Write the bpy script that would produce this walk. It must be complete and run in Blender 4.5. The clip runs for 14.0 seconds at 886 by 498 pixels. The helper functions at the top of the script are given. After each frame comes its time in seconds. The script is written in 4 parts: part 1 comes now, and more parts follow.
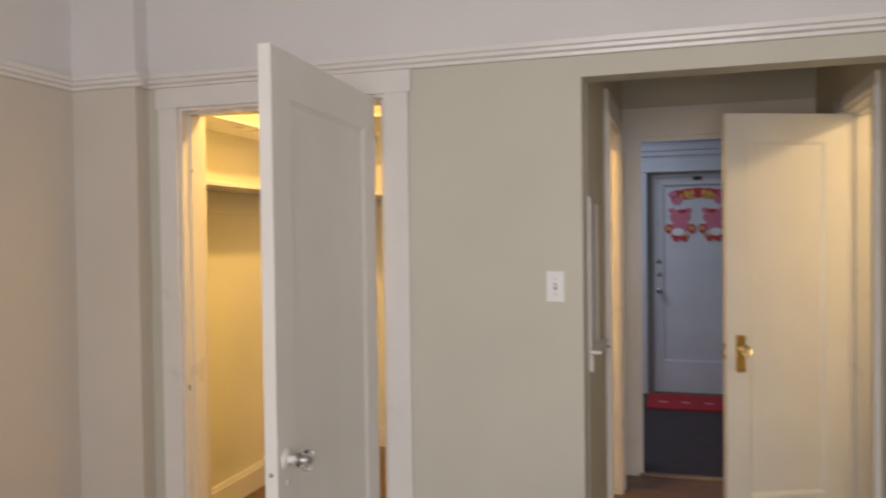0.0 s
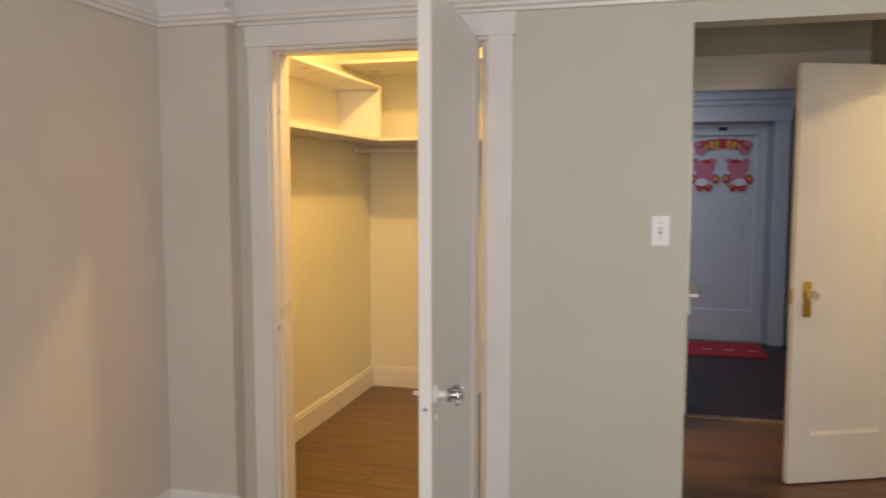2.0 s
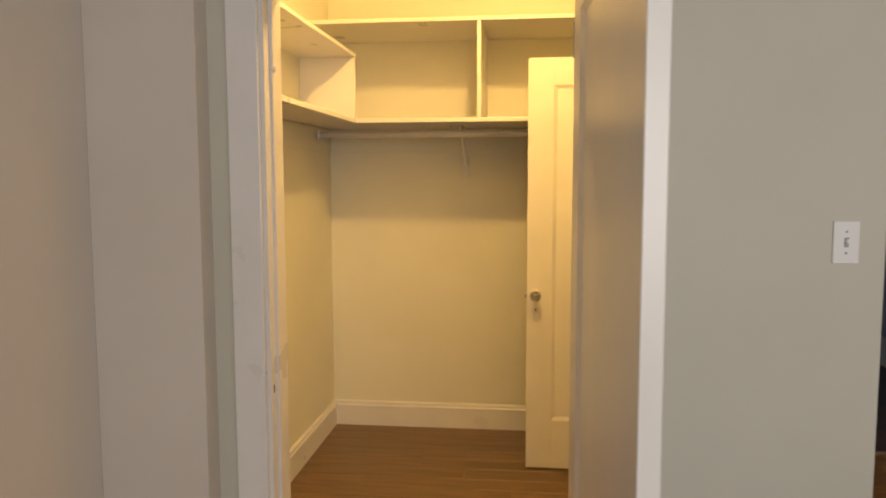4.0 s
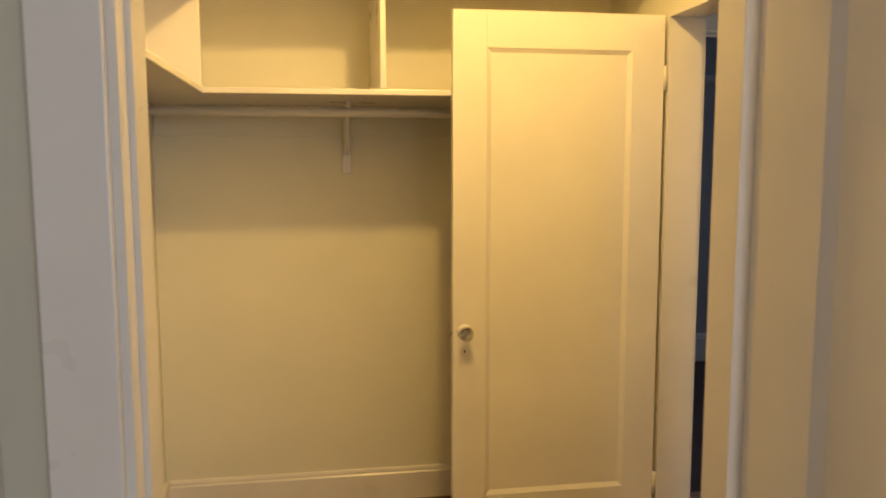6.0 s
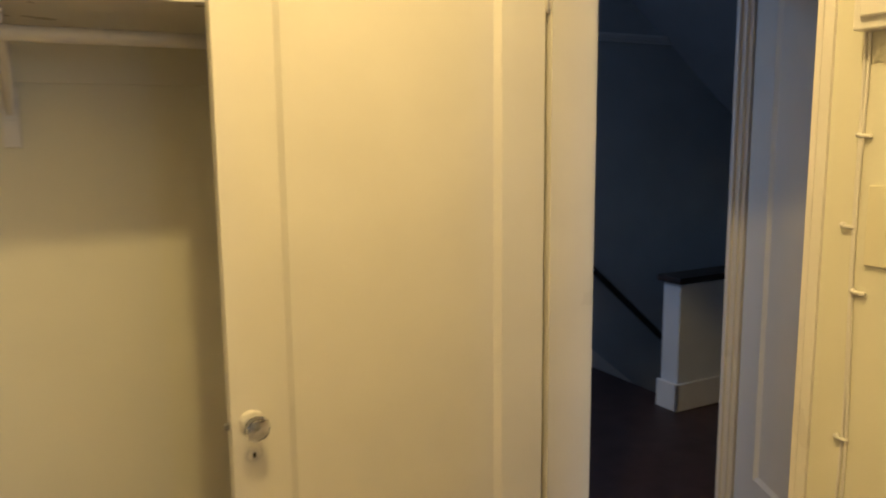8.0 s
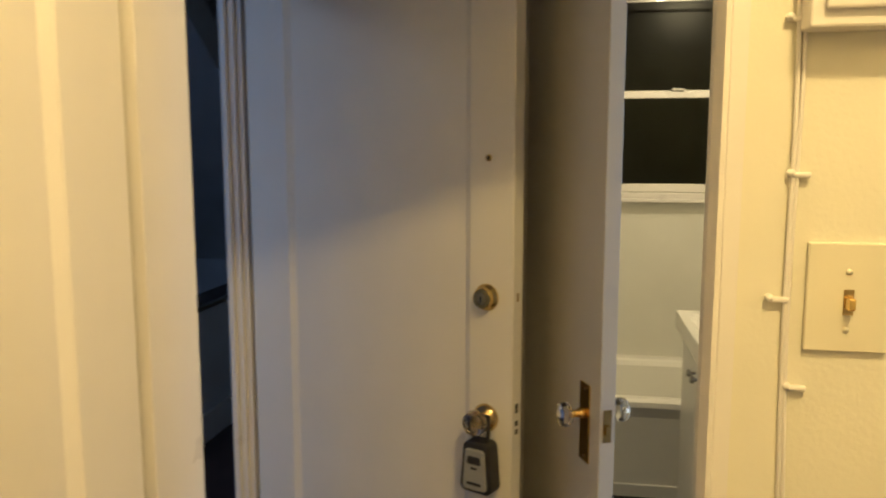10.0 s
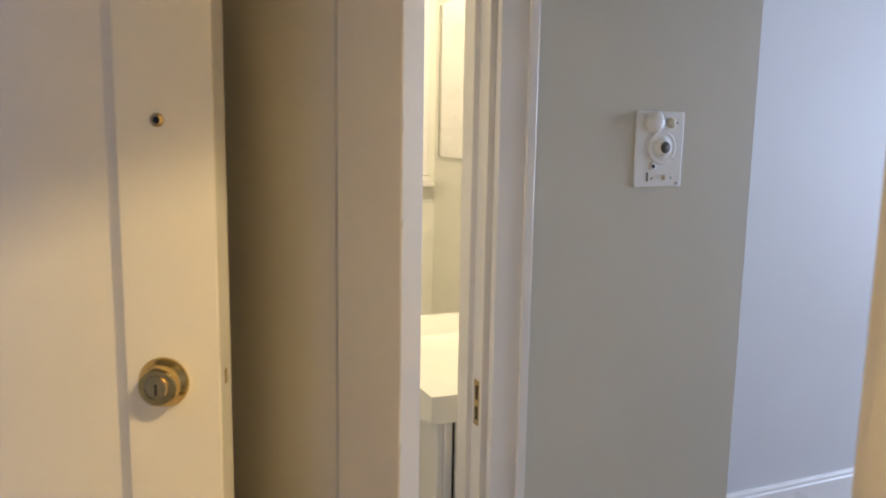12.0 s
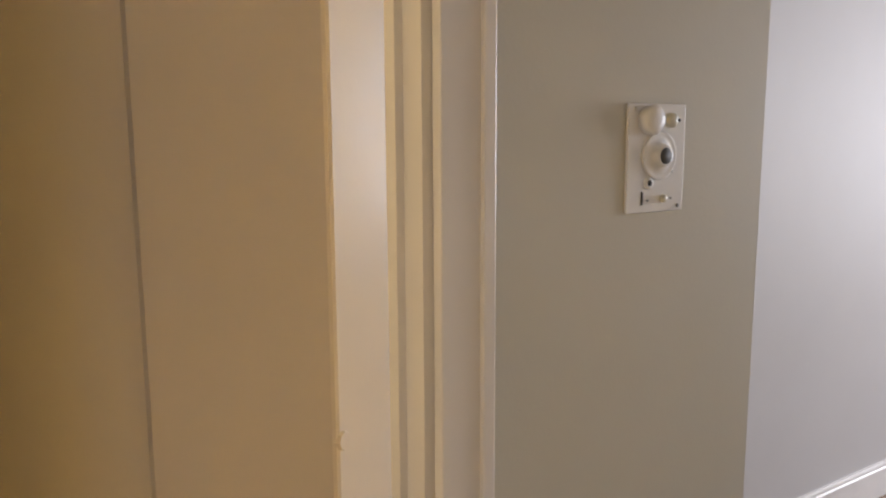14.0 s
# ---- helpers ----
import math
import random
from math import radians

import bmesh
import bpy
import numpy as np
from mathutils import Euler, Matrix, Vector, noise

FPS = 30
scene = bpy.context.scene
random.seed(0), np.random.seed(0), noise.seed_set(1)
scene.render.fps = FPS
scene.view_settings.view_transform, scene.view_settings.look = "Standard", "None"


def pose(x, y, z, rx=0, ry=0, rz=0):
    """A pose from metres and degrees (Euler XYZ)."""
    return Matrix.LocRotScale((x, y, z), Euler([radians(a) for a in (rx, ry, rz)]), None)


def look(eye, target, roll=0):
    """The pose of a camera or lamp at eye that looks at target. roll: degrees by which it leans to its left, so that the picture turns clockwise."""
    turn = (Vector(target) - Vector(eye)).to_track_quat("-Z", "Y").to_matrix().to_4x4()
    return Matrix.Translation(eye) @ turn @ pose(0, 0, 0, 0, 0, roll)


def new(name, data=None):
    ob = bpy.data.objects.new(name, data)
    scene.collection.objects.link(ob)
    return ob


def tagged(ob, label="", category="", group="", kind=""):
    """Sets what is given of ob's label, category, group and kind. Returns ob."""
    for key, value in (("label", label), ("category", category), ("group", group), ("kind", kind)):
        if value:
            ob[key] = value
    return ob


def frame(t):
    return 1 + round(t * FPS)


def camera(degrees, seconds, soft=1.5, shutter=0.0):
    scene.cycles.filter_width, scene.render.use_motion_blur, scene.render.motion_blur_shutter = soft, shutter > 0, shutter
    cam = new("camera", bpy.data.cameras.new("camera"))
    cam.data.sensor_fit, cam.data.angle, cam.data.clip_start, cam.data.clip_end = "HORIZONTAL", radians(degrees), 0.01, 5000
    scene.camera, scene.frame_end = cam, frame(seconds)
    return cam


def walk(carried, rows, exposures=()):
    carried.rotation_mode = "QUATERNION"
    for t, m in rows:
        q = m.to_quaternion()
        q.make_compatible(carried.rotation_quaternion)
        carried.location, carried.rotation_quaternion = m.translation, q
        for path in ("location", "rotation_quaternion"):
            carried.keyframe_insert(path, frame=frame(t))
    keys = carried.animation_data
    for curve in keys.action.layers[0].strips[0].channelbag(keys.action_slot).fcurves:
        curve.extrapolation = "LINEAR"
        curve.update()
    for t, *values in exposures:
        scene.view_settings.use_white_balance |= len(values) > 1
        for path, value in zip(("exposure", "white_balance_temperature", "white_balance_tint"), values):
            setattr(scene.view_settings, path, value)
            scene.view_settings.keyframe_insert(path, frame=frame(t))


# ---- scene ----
cam = camera(60.11, 14.0, soft=1.9, shutter=0.4)
EXPOSURES = [
    (0.0, -0.06, 7400, 17), (2.2, -0.12, 7500, 17), (4.4, -0.32, 7600, 16), (5.5, -0.42, 7500, 15), (7.0, -0.42, 5900, 9),
    (9.5, -0.28, 5600, 8), (10.5, 0.18, 5600, 13), (11.0, 0.27, 5600, 14), (12.0, 0.68, 5250, 15), (13.0, 0.67, 5700, 17), (14.0, 0.46, 6600, 18)]
PATH = [
    (0, (0.318, -2.740, 1.490), (-0.266, -0.827, 1.450), -0.76),
    (0.5, (0.390, -2.915, 1.479), (0.064, -0.944, 1.373), -2.15),
    (1, (0.309, -2.959, 1.480), (0.062, -0.979, 1.343), -0.68),
    (1.5, (0.077, -2.962, 1.479), (-0.309, -1.005, 1.320), -0.57),
    (2, (-0.146, -2.906, 1.469), (-0.660, -0.981, 1.298), -0.03),
    (2.2, (-0.218, -2.843, 1.456), (-0.791, -0.934, 1.295), 0.62),
    (4.3, (-0.996, -1.953, 1.475), (-1.185, 0.029, 1.285), -0.05),
    (4.5, (-1.044, -1.863, 1.484), (-1.218, 0.121, 1.302), 0.17),
    (5, (-1.145, -1.581, 1.476), (-1.212, 0.410, 1.306), 1.19),
    (5.5, (-1.306, -1.281, 1.511), (-1.136, 0.703, 1.325), 0.37),
    (6, (-1.403, -1.026, 1.491), (-1.085, 0.937, 1.273), -0.07),
    (6.5, (-1.334, -0.760, 1.486), (-1.008, 1.198, 1.244), -0.44),
    (7, (-1.294, -0.491, 1.471), (-0.832, 1.435, 1.195), 0.36),
    (7.2, (-1.291, -0.362, 1.474), (-0.741, 1.539, 1.188), -0.15),
    (9.3, (-1.164, 0.859, 1.501), (0.569, 1.826, 1.252), 0.51),
    (9.5, (-1.146, 0.962, 1.517), (0.693, 1.712, 1.273), 0.21),
    (10, (-1.038, 1.117, 1.497), (0.917, 1.453, 1.242), -0.00),
    (10.5, (-0.836, 1.196, 1.494), (1.147, 1.245, 1.236), -0.31),
    (11, (-0.662, 1.260, 1.483), (1.309, 1.045, 1.220), 1.19),
    (11.5, (-0.481, 1.353, 1.502), (1.450, 0.897, 1.253), 0.77),
    (12, (-0.292, 1.347, 1.469), (1.531, 0.579, 1.175), 0.96),
    (12.5, (-0.125, 1.271, 1.488), (1.655, 0.410, 1.184), -0.98),
    (13, (0.048, 1.241, 1.482), (1.786, 0.296, 1.185), -2.04),
    (13.5, (0.216, 1.204, 1.484), (1.833, 0.066, 1.179), -1.45),
    (14, (0.268, 1.172, 1.484), (1.929, 0.098, 1.188), -0.29),
]
walk(cam, [(t, look(eye, target, roll)) for t, eye, target, roll in PATH], EXPOSURES)

# ---- light ----
world = bpy.data.worlds.new("world")
scene.world = world
world.use_nodes = True
wn = world.node_tree.nodes
sky = wn.new("ShaderNodeTexSky")
sky.sky_type = "NISHITA"
sky.sun_disc = False
sky.sun_elevation, sky.sun_rotation = radians(35), radians(200)
wn["Background"].inputs["Strength"].default_value = 0.08
world.node_tree.links.new(sky.outputs[0], wn["Background"].inputs["Color"])
scene.view_settings.exposure = 0.0


def area_lamp(name, eye, target, w, h, watts, color):
    d = bpy.data.lights.new(name, "AREA")
    d.shape, d.size, d.size_y, d.energy, d.color = "RECTANGLE", w, h, watts, color
    ob = new(name, d)
    ob.matrix_world = look(eye, target)
    return ob


def bulb_lamp(name, place, watts, color, radius=0.05):
    d = bpy.data.lights.new(name, "POINT")
    d.energy, d.color, d.shadow_soft_size = watts, color, radius
    ob = new(name, d)
    ob.location = place
    return ob


area_lamp("window_daylight", (0.2, -4.62, 1.5), (0.2, 0, 1.45), 1.7, 1.4, 68, (0.84, 0.92, 1.0))
area_lamp("room_side_daylight", (1.79, -3.2, 1.5), (0, -3.2, 1.4), 1.2, 1.4, 20, (0.74, 0.85, 1.0))
area_lamp("hall_skylight", (-1.0, 3.4, 2.75), (-0.99, 3.41, 0), 0.9, 0.9, 27, (0.50, 0.68, 1.0))
LB = (-1.00, 0.70, 2.70)  # closet bulb
bulb_lamp("closet_bulb_light", LB, 80, (1.0, 0.665, 0.22))
bulb_lamp("bath_bulb_light", (1.95, 0.50, 2.36), 29, (1.0, 0.76, 0.39))

# ---- materials ----


def material(name, color, rough=0.5, metal=0.0, vary=0.06, scale=6.0, bump=0.15, bump_scale=60.0, spec=0.5):
    """Painted or plain surface with stains at two scales and fine relief."""
    m = bpy.data.materials.new(name)
    m.use_nodes = True
    nt = m.node_tree
    b = nt.nodes["Principled BSDF"]
    b.inputs["Roughness"].default_value = rough
    b.inputs["Metallic"].default_value = metal
    b.inputs["Specular IOR Level"].default_value = spec
    tc = nt.nodes.new("ShaderNodeTexCoord")
    n1 = nt.nodes.new("ShaderNodeTexNoise")
    n1.inputs["Scale"].default_value, n1.inputs["Detail"].default_value = scale, 6
    n2 = nt.nodes.new("ShaderNodeTexNoise")
    n2.inputs["Scale"].default_value, n2.inputs["Detail"].default_value = bump_scale, 4
    nt.links.new(tc.outputs["Object"], n1.inputs["Vector"])
    nt.links.new(tc.outputs["Object"], n2.inputs["Vector"])
    r = nt.nodes.new("ShaderNodeValToRGB")
    r.color_ramp.elements[0].position, r.color_ramp.elements[1].position = 0.3, 0.7
    r.color_ramp.elements[0].color = (*[c * (1 - vary) for c in color], 1)
    r.color_ramp.elements[1].color = (*[min(1, c * (1 + vary)) for c in color], 1)
    nt.links.new(n1.outputs["Fac"], r.inputs["Fac"])
    nt.links.new(r.outputs["Color"], b.inputs["Base Color"])
    rr = nt.nodes.new("ShaderNodeMapRange")
    rr.inputs["To Min"].default_value, rr.inputs["To Max"].default_value = max(0, rough - 0.02), min(1, rough + 0.02)
    nt.links.new(n1.outputs["Fac"], rr.inputs["Value"])
    nt.links.new(rr.outputs["Result"], b.inputs["Roughness"])
    if bump:
        bp = nt.nodes.new("ShaderNodeBump")
        bp.inputs["Strength"].default_value, bp.inputs["Distance"].default_value = bump, 0.002
        nt.links.new(n2.outputs["Fac"], bp.inputs["Height"])
        nt.links.new(bp.outputs["Normal"], b.inputs["Normal"])
    return m


def wood(name, dark, light, rough=0.35, along="x"):
    m = bpy.data.materials.new(name)
    m.use_nodes = True
    nt = m.node_tree
    b = nt.nodes["Principled BSDF"]
    b.inputs["Roughness"].default_value = rough
    tc = nt.nodes.new("ShaderNodeTexCoord")
    info = nt.nodes.new("ShaderNodeObjectInfo")
    add = nt.nodes.new("ShaderNodeVectorMath")
    add.operation = "MULTIPLY_ADD"
    geo = nt.nodes.new("ShaderNodeNewGeometry")
    comb = nt.nodes.new("ShaderNodeMath")
    comb.operation = "ADD"
    nt.links.new(info.outputs["Random"], comb.inputs[0])
    nt.links.new(geo.outputs["Random Per Island"], comb.inputs[1])
    nt.links.new(geo.outputs["Position"], add.inputs[0])
    add.inputs[1].default_value = (3, 45, 45) if along == "x" else (45, 3, 45)
    off = nt.nodes.new("ShaderNodeVectorMath")
    off.operation = "SCALE"
    off.inputs[0].default_value = (31, 17, 7)
    nt.links.new(comb.outputs[0], off.inputs["Scale"])
    nt.links.new(off.outputs[0], add.inputs[2])
    n = nt.nodes.new("ShaderNodeTexNoise")
    n.inputs["Scale"].default_value, n.inputs["Detail"].default_value = 1.0, 8
    nt.links.new(add.outputs[0], n.inputs["Vector"])
    r = nt.nodes.new("ShaderNodeValToRGB")
    r.color_ramp.elements[0].position, r.color_ramp.elements[1].position = 0.3, 0.75
    r.color_ramp.elements[0].color, r.color_ramp.elements[1].color = (*dark, 1), (*light, 1)
    nt.links.new(n.outputs["Fac"], r.inputs["Fac"])
    hs = nt.nodes.new("ShaderNodeHueSaturation")
    mr = nt.nodes.new("ShaderNodeMapRange")
    mr.inputs["From Max"].default_value = 2.0
    mr.inputs["To Min"].default_value, mr.inputs["To Max"].default_value = 0.78, 1.2
    nt.links.new(comb.outputs[0], mr.inputs["Value"])
    nt.links.new(mr.outputs["Result"], hs.inputs["Value"])
    nt.links.new(r.outputs["Color"], hs.inputs["Color"])
    nt.links.new(hs.outputs["Color"], b.inputs["Base Color"])
    bp = nt.nodes.new("ShaderNodeBump")
    bp.inputs["Strength"].default_value, bp.inputs["Distance"].default_value = 0.12, 0.001
    nt.links.new(n.outputs["Fac"], bp.inputs["Height"])
    nt.links.new(bp.outputs["Normal"], b.inputs["Normal"])
    return m


def glass(name, color=(1, 1, 1), rough=0.0):
    m = bpy.data.materials.new(name)
    m.use_nodes = True
    b = m.node_tree.nodes["Principled BSDF"]
    b.inputs["Base Color"].default_value = (*color, 1)
    b.inputs["Roughness"].default_value = rough
    b.inputs["Transmission Weight"].default_value = 1.0
    return m


SAGE = material("sage_wall_paint", (0.60, 0.575, 0.485), 0.55, vary=0.03, scale=2.5, bump=0.12, bump_scale=140)
SILL = material("worn_threshold_paint", (0.26, 0.19, 0.15), 0.5, vary=0.2, scale=20, bump=0.2)
BEIGE = material("warm_white_side_wall_paint", (0.645, 0.59, 0.52), 0.55, vary=0.03, scale=2.2, bump=0.12, bump_scale=140)
# side wall paint shifted cooler: the blue daylight on the east wall, put into colour
DAYLITW = material("daylight_tinted_wall_paint", (0.64, 0.63, 0.63), 0.55, vary=0.03, scale=2.2, bump=0.12, bump_scale=140)
CLOSETW = material("cream_closet_paint", (0.78, 0.752, 0.63), 0.5, vary=0.03, scale=2.5, bump=0.25, bump_scale=140)
UPPER = material("white_upper_wall_paint", (0.74, 0.71, 0.70), 0.6, vary=0.03, scale=2.0, bump=0.2, bump_scale=120)
TRIM = material("white_gloss_trim_paint", (0.78, 0.75, 0.72), 0.28, vary=0.03, scale=5, bump=0.12, bump_scale=45)
DOORW = material("white_door_paint", (0.80, 0.77, 0.72), 0.30, vary=0.03, scale=4, bump=0.14, bump_scale=50)
CREAM = material("cream_switch_plate", (0.74, 0.70, 0.55), 0.35, vary=0.02, bump=0)
HALLW = material("hall_wall_paint", (0.42, 0.44, 0.46), 0.6, vary=0.05, scale=3, bump=0.25, bump_scale=120)
HALLT = material("hall_trim_paint", (0.72, 0.73, 0.74), 0.35, vary=0.03, scale=4, bump=0.1)
HALLD = material("hall_door_paint", (0.68, 0.69, 0.71), 0.4, vary=0.04, scale=4, bump=0.12, bump_scale=60)
TILE = material("white_bathroom_panel", (0.80, 0.79, 0.72), 0.25, vary=0.02, bump=0.03)
PORC = material("white_porcelain", (0.86, 0.85, 0.80), 0.12, vary=0.01, bump=0)
BRASS = material("polished_brass", (0.86, 0.62, 0.22), 0.16, 1.0, vary=0.10, scale=25, bump=0.03)
OLDBR = material("aged_brass", (0.62, 0.47, 0.22), 0.22, 1.0, vary=0.2, scale=30, bump=0.05)
CHROME = material("chrome", (0.75, 0.75, 0.76), 0.12, 1.0, vary=0.03, bump=0)
STEEL = material("dull_steel", (0.45, 0.44, 0.42), 0.35, 1.0, vary=0.1, bump=0.03)
DGREY = material("dark_grey_plastic", (0.07, 0.068, 0.065), 0.6, vary=0.05, bump=0)
BLACK = material("black_rubber", (0.02, 0.02, 0.022), 0.5, vary=0.1, bump=0.05)
GREYM = material("grey_plastic", (0.30, 0.31, 0.31), 0.4, vary=0.05, bump=0)
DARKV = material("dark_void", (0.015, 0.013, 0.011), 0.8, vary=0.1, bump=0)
CARPET = material("dark_hall_floor", (0.050, 0.027, 0.024), 0.55, vary=0.3, scale=9, bump=0.3, bump_scale=90)
REDM = material("red_fabric", (0.52, 0.02, 0.025), 0.75, vary=0.12, scale=30, bump=0.3, bump_scale=300)
PINK = material("pink_paper", (0.74, 0.20, 0.27), 0.5, vary=0.15, scale=40, bump=0)
REDP = material("red_paper", (0.62, 0.04, 0.05), 0.5, vary=0.1, scale=40, bump=0)
GOLDP = material("gold_paper", (0.80, 0.45, 0.08), 0.45, vary=0.1, scale=40, bump=0)
WHITEP = material("white_plastic", (0.82, 0.81, 0.79), 0.35, vary=0.02, bump=0)
FLOORW = wood("brown_floor_planks", (0.105, 0.052, 0.016), (0.22, 0.120, 0.045), 0.32, "x")
DARKWOOD = wood("dark_rail_wood", (0.012, 0.008, 0.006), (0.04, 0.025, 0.018), 0.3, "x")
# colour standing in for the darkness outside the bathroom window
NIGHT = material("window_darkness", (0.10, 0.095, 0.06), 0.9, vary=0.3, scale=3, bump=0.2)
CRYSTAL = glass("crystal_glass")
MIRROR = material("silver_mirror", (0.88, 0.89, 0.88), 0.01, 1.0, vary=0.0, bump=0)
DEADBR = material("deadbolt_brass", (0.62, 0.46, 0.17), 0.20, 1.0, vary=0.12, scale=40, bump=0.05)
PANE = glass("window_glass", (0.45, 0.47, 0.38), 0.30)
PANE.node_tree.nodes["Principled BSDF"].inputs["Specular IOR Level"].default_value = 0.03
PANE.node_tree.nodes["Principled BSDF"].inputs["IOR"].default_value = 1.15

# ---- mesh helpers ----


def box(bm, x0, x1, y0, y1, z0, z1, bevel=0.0):
    m = Matrix.Translation(((x0 + x1) / 2, (y0 + y1) / 2, (z0 + z1) / 2)) @ Matrix.Diagonal((abs(x1 - x0), abs(y1 - y0), abs(z1 - z0), 1))
    r = bmesh.ops.create_cube(bm, size=1, matrix=m)
    if bevel:
        es = list({e for v in r["verts"] for e in v.link_edges})
        bmesh.ops.bevel(bm, geom=es, offset=bevel, segments=2, affect="EDGES", profile=0.5)
    return bm


def boxes(*specs, bevel=0.0):
    bm = bmesh.new()
    for s in specs:
        box(bm, *s, bevel=bevel)
    return bm


def lathe(profile, axis="z", seg=24):
    """A turned shape: (radius, height) pairs round the axis."""
    bm = bmesh.new()
    rings = []
    for r, h in profile:
        ring = []
        for k in range(seg):
            a = 2 * math.pi * k / seg
            p = (r * math.cos(a), r * math.sin(a), h)
            if axis == "y":
                p = (p[0], p[2], p[1])
            elif axis == "x":
                p = (p[2], p[0], p[1])
            ring.append(bm.verts.new(p))
        rings.append(ring)
    for a, b in zip(rings, rings[1:]):
        for k in range(seg):
            bm.faces.new((a[k], a[(k + 1) % seg], b[(k + 1) % seg], b[k]))
    bm.faces.new(rings[0])
    bm.faces.new(rings[-1])
    bmesh.ops.recalc_face_normals(bm, faces=bm.faces)
    return bm


def extrude_profile(pts, a, b):
    """A moulding: the closed profile pts (u sideways out of the wall, v up) run from point a to point b (level)."""
    bm = bmesh.new()
    a, b = Vector(a), Vector(b)
    d = (b - a).normalized()
    out = Vector((d.y, -d.x, 0))
    ends = []
    for e in (a, b):
        ends.append([bm.verts.new(e + out * u + Vector((0, 0, v))) for u, v in pts])
    n = len(pts)
    for k in range(n):
        bm.faces.new((ends[0][k], ends[0][(k + 1) % n], ends[1][(k + 1) % n], ends[1][k]))
    bm.faces.new(ends[0])
    bm.faces.new(ends[1])
    bmesh.ops.recalc_face_normals(bm, faces=bm.faces)
    return bm


def mesh_object(name, bm, mat, smooth=False):
    me = bpy.data.meshes.new(name)
    bm.to_mesh(me)
    bm.free()
    for f in me.polygons:
        f.use_smooth = smooth
    me.materials.append(mat)
    return new(name, me)


def part(name, bm, mat, parent, label="", smooth=False, at=None):
    ob = mesh_object(name, bm, mat, smooth)
    ob.parent = parent
    if at is not None:
        ob.matrix_basis = at
    if label:
        ob["label"] = label
    return ob


def thing(name, label, category, m=None, group="", kind=""):
    e = new(name)
    e.empty_display_size = 0.05
    if m is not None:
        e.matrix_basis = m
    return tagged(e, label, category, group, kind)


def structure(name, bm, mat, label="", smooth=False):
    return tagged(mesh_object(name, bm, mat, smooth), label, name.split("_")[0], "", "structure")


def wall(name, axis, p0, p1, a0, a1, z1, holes=(), mat=None, upper=None, split=None, label=""):
    """A wall slab between p0 and p1 across the axis and from a0 to a1 along it, with openings (a0, a1, z0, z1)."""
    bm = bmesh.new()
    zs = sorted({0.0, z1, *([split] if split else []), *[h[2] for h in holes], *[h[3] for h in holes]})
    cuts = sorted({a0, a1, *[h[0] for h in holes], *[h[1] for h in holes]})
    cells = []
    for u0, u1 in zip(cuts, cuts[1:]):
        for w0, w1 in zip(zs, zs[1:]):
            um, wm = (u0 + u1) / 2, (w0 + w1) / 2
            if any(h[0] < um < h[1] and h[2] < wm < h[3] for h in holes):
                continue
            top = 1 if (upper and split and wm > split) else 0
            n = len(bm.faces)
            if axis == "y":
                box(bm, u0, u1, p0, p1, w0, w1)
            else:
                box(bm, p0, p1, u0, u1, w0, w1)
            bm.faces.ensure_lookup_table()
            for f in bm.faces[n:]:
                f.material_index = top
    bmesh.ops.remove_doubles(bm, verts=bm.verts, dist=1e-5)
    seen = {}
    for f in bm.faces:
        seen.setdefault(tuple(round(c, 4) for c in f.calc_center_median()), []).append(f)
    bmesh.ops.delete(bm, geom=[f for v in seen.values() if len(v) > 1 for f in v], context="FACES_ONLY")
    ob = mesh_object(name, bm, mat or SAGE)
    if upper:
        ob.data.materials.append(upper)
    return tagged(ob, label or "plain painted plaster wall", "wall", "", "structure")


# ---- plan ----
ZC = 2.78                     # ceilings
ARCH = (0.0, 1.076, 2.037)    # opening to the vestibule
CO = (-1.665, -0.736, 2.031)    # closet doorway in the room's wall
KO = (0.931, 1.686, 2.045)    # closet doorway to the vestibule
BO = (0.659, 1.305, 2.05)      # bathroom doorway
EO = (0.085, 1.005, 2.06)     # entrance
RAILZ = 2.11                  # underside of the picture rail

wall("wall_room_north", "y", 0.0, 0.12, -2.25, 1.20, ZC, [(ARCH[0], ARCH[1], 0, ARCH[2]), (CO[0], CO[1], 0, CO[2])], SAGE, UPPER, RAILZ + .02, "sage painted wall, white above its picture rail")
wall("wall_room_west", "x", -2.25, -2.13, -4.75, 0.0, ZC, (), BEIGE, UPPER, RAILZ + .02)
wall("wall_room_east", "x", 1.80, 1.92, -4.75, 0.0, ZC, [(-3.85, -2.55, 0.8, 2.2)], DAYLITW, UPPER, RAILZ + .02)
wall("wall_room_south", "y", -4.75, -4.63, -2.13, 1.80, ZC, [(-0.7, 1.1, 0.75, 2.25)], SAGE, UPPER, RAILZ + .02)
chase = wall("wall_chase", "y", -0.08, -0.001, -2.129, -1.81, ZC, (), BEIGE, UPPER, RAILZ + .02, "boxed-in pipe chase in the room's corner")
wall("wall_closet_west", "x", -2.19, -2.07, 0.12, 2.278, ZC, (), CLOSETW)
wall("wall_closet_north", "y", 2.278, 2.43, -2.19, -0.12, ZC, (), CLOSETW)
wall("wall_closet_east", "x", -0.12, 0.0, 0.12, 2.43, ZC, [(KO[0], KO[1], 0, KO[2])], CLOSETW)
wall("wall_vestibule_west", "x", 0.0002, 0.003, 0.12, 2.05, ZC, [(KO[0], KO[1], 0, KO[2])], SAGE)
wall("wall_vestibule_east", "x", 1.076, 1.20, 0.12, 2.05, ZC, [(BO[0], BO[1], 0, BO[2])], SAGE)
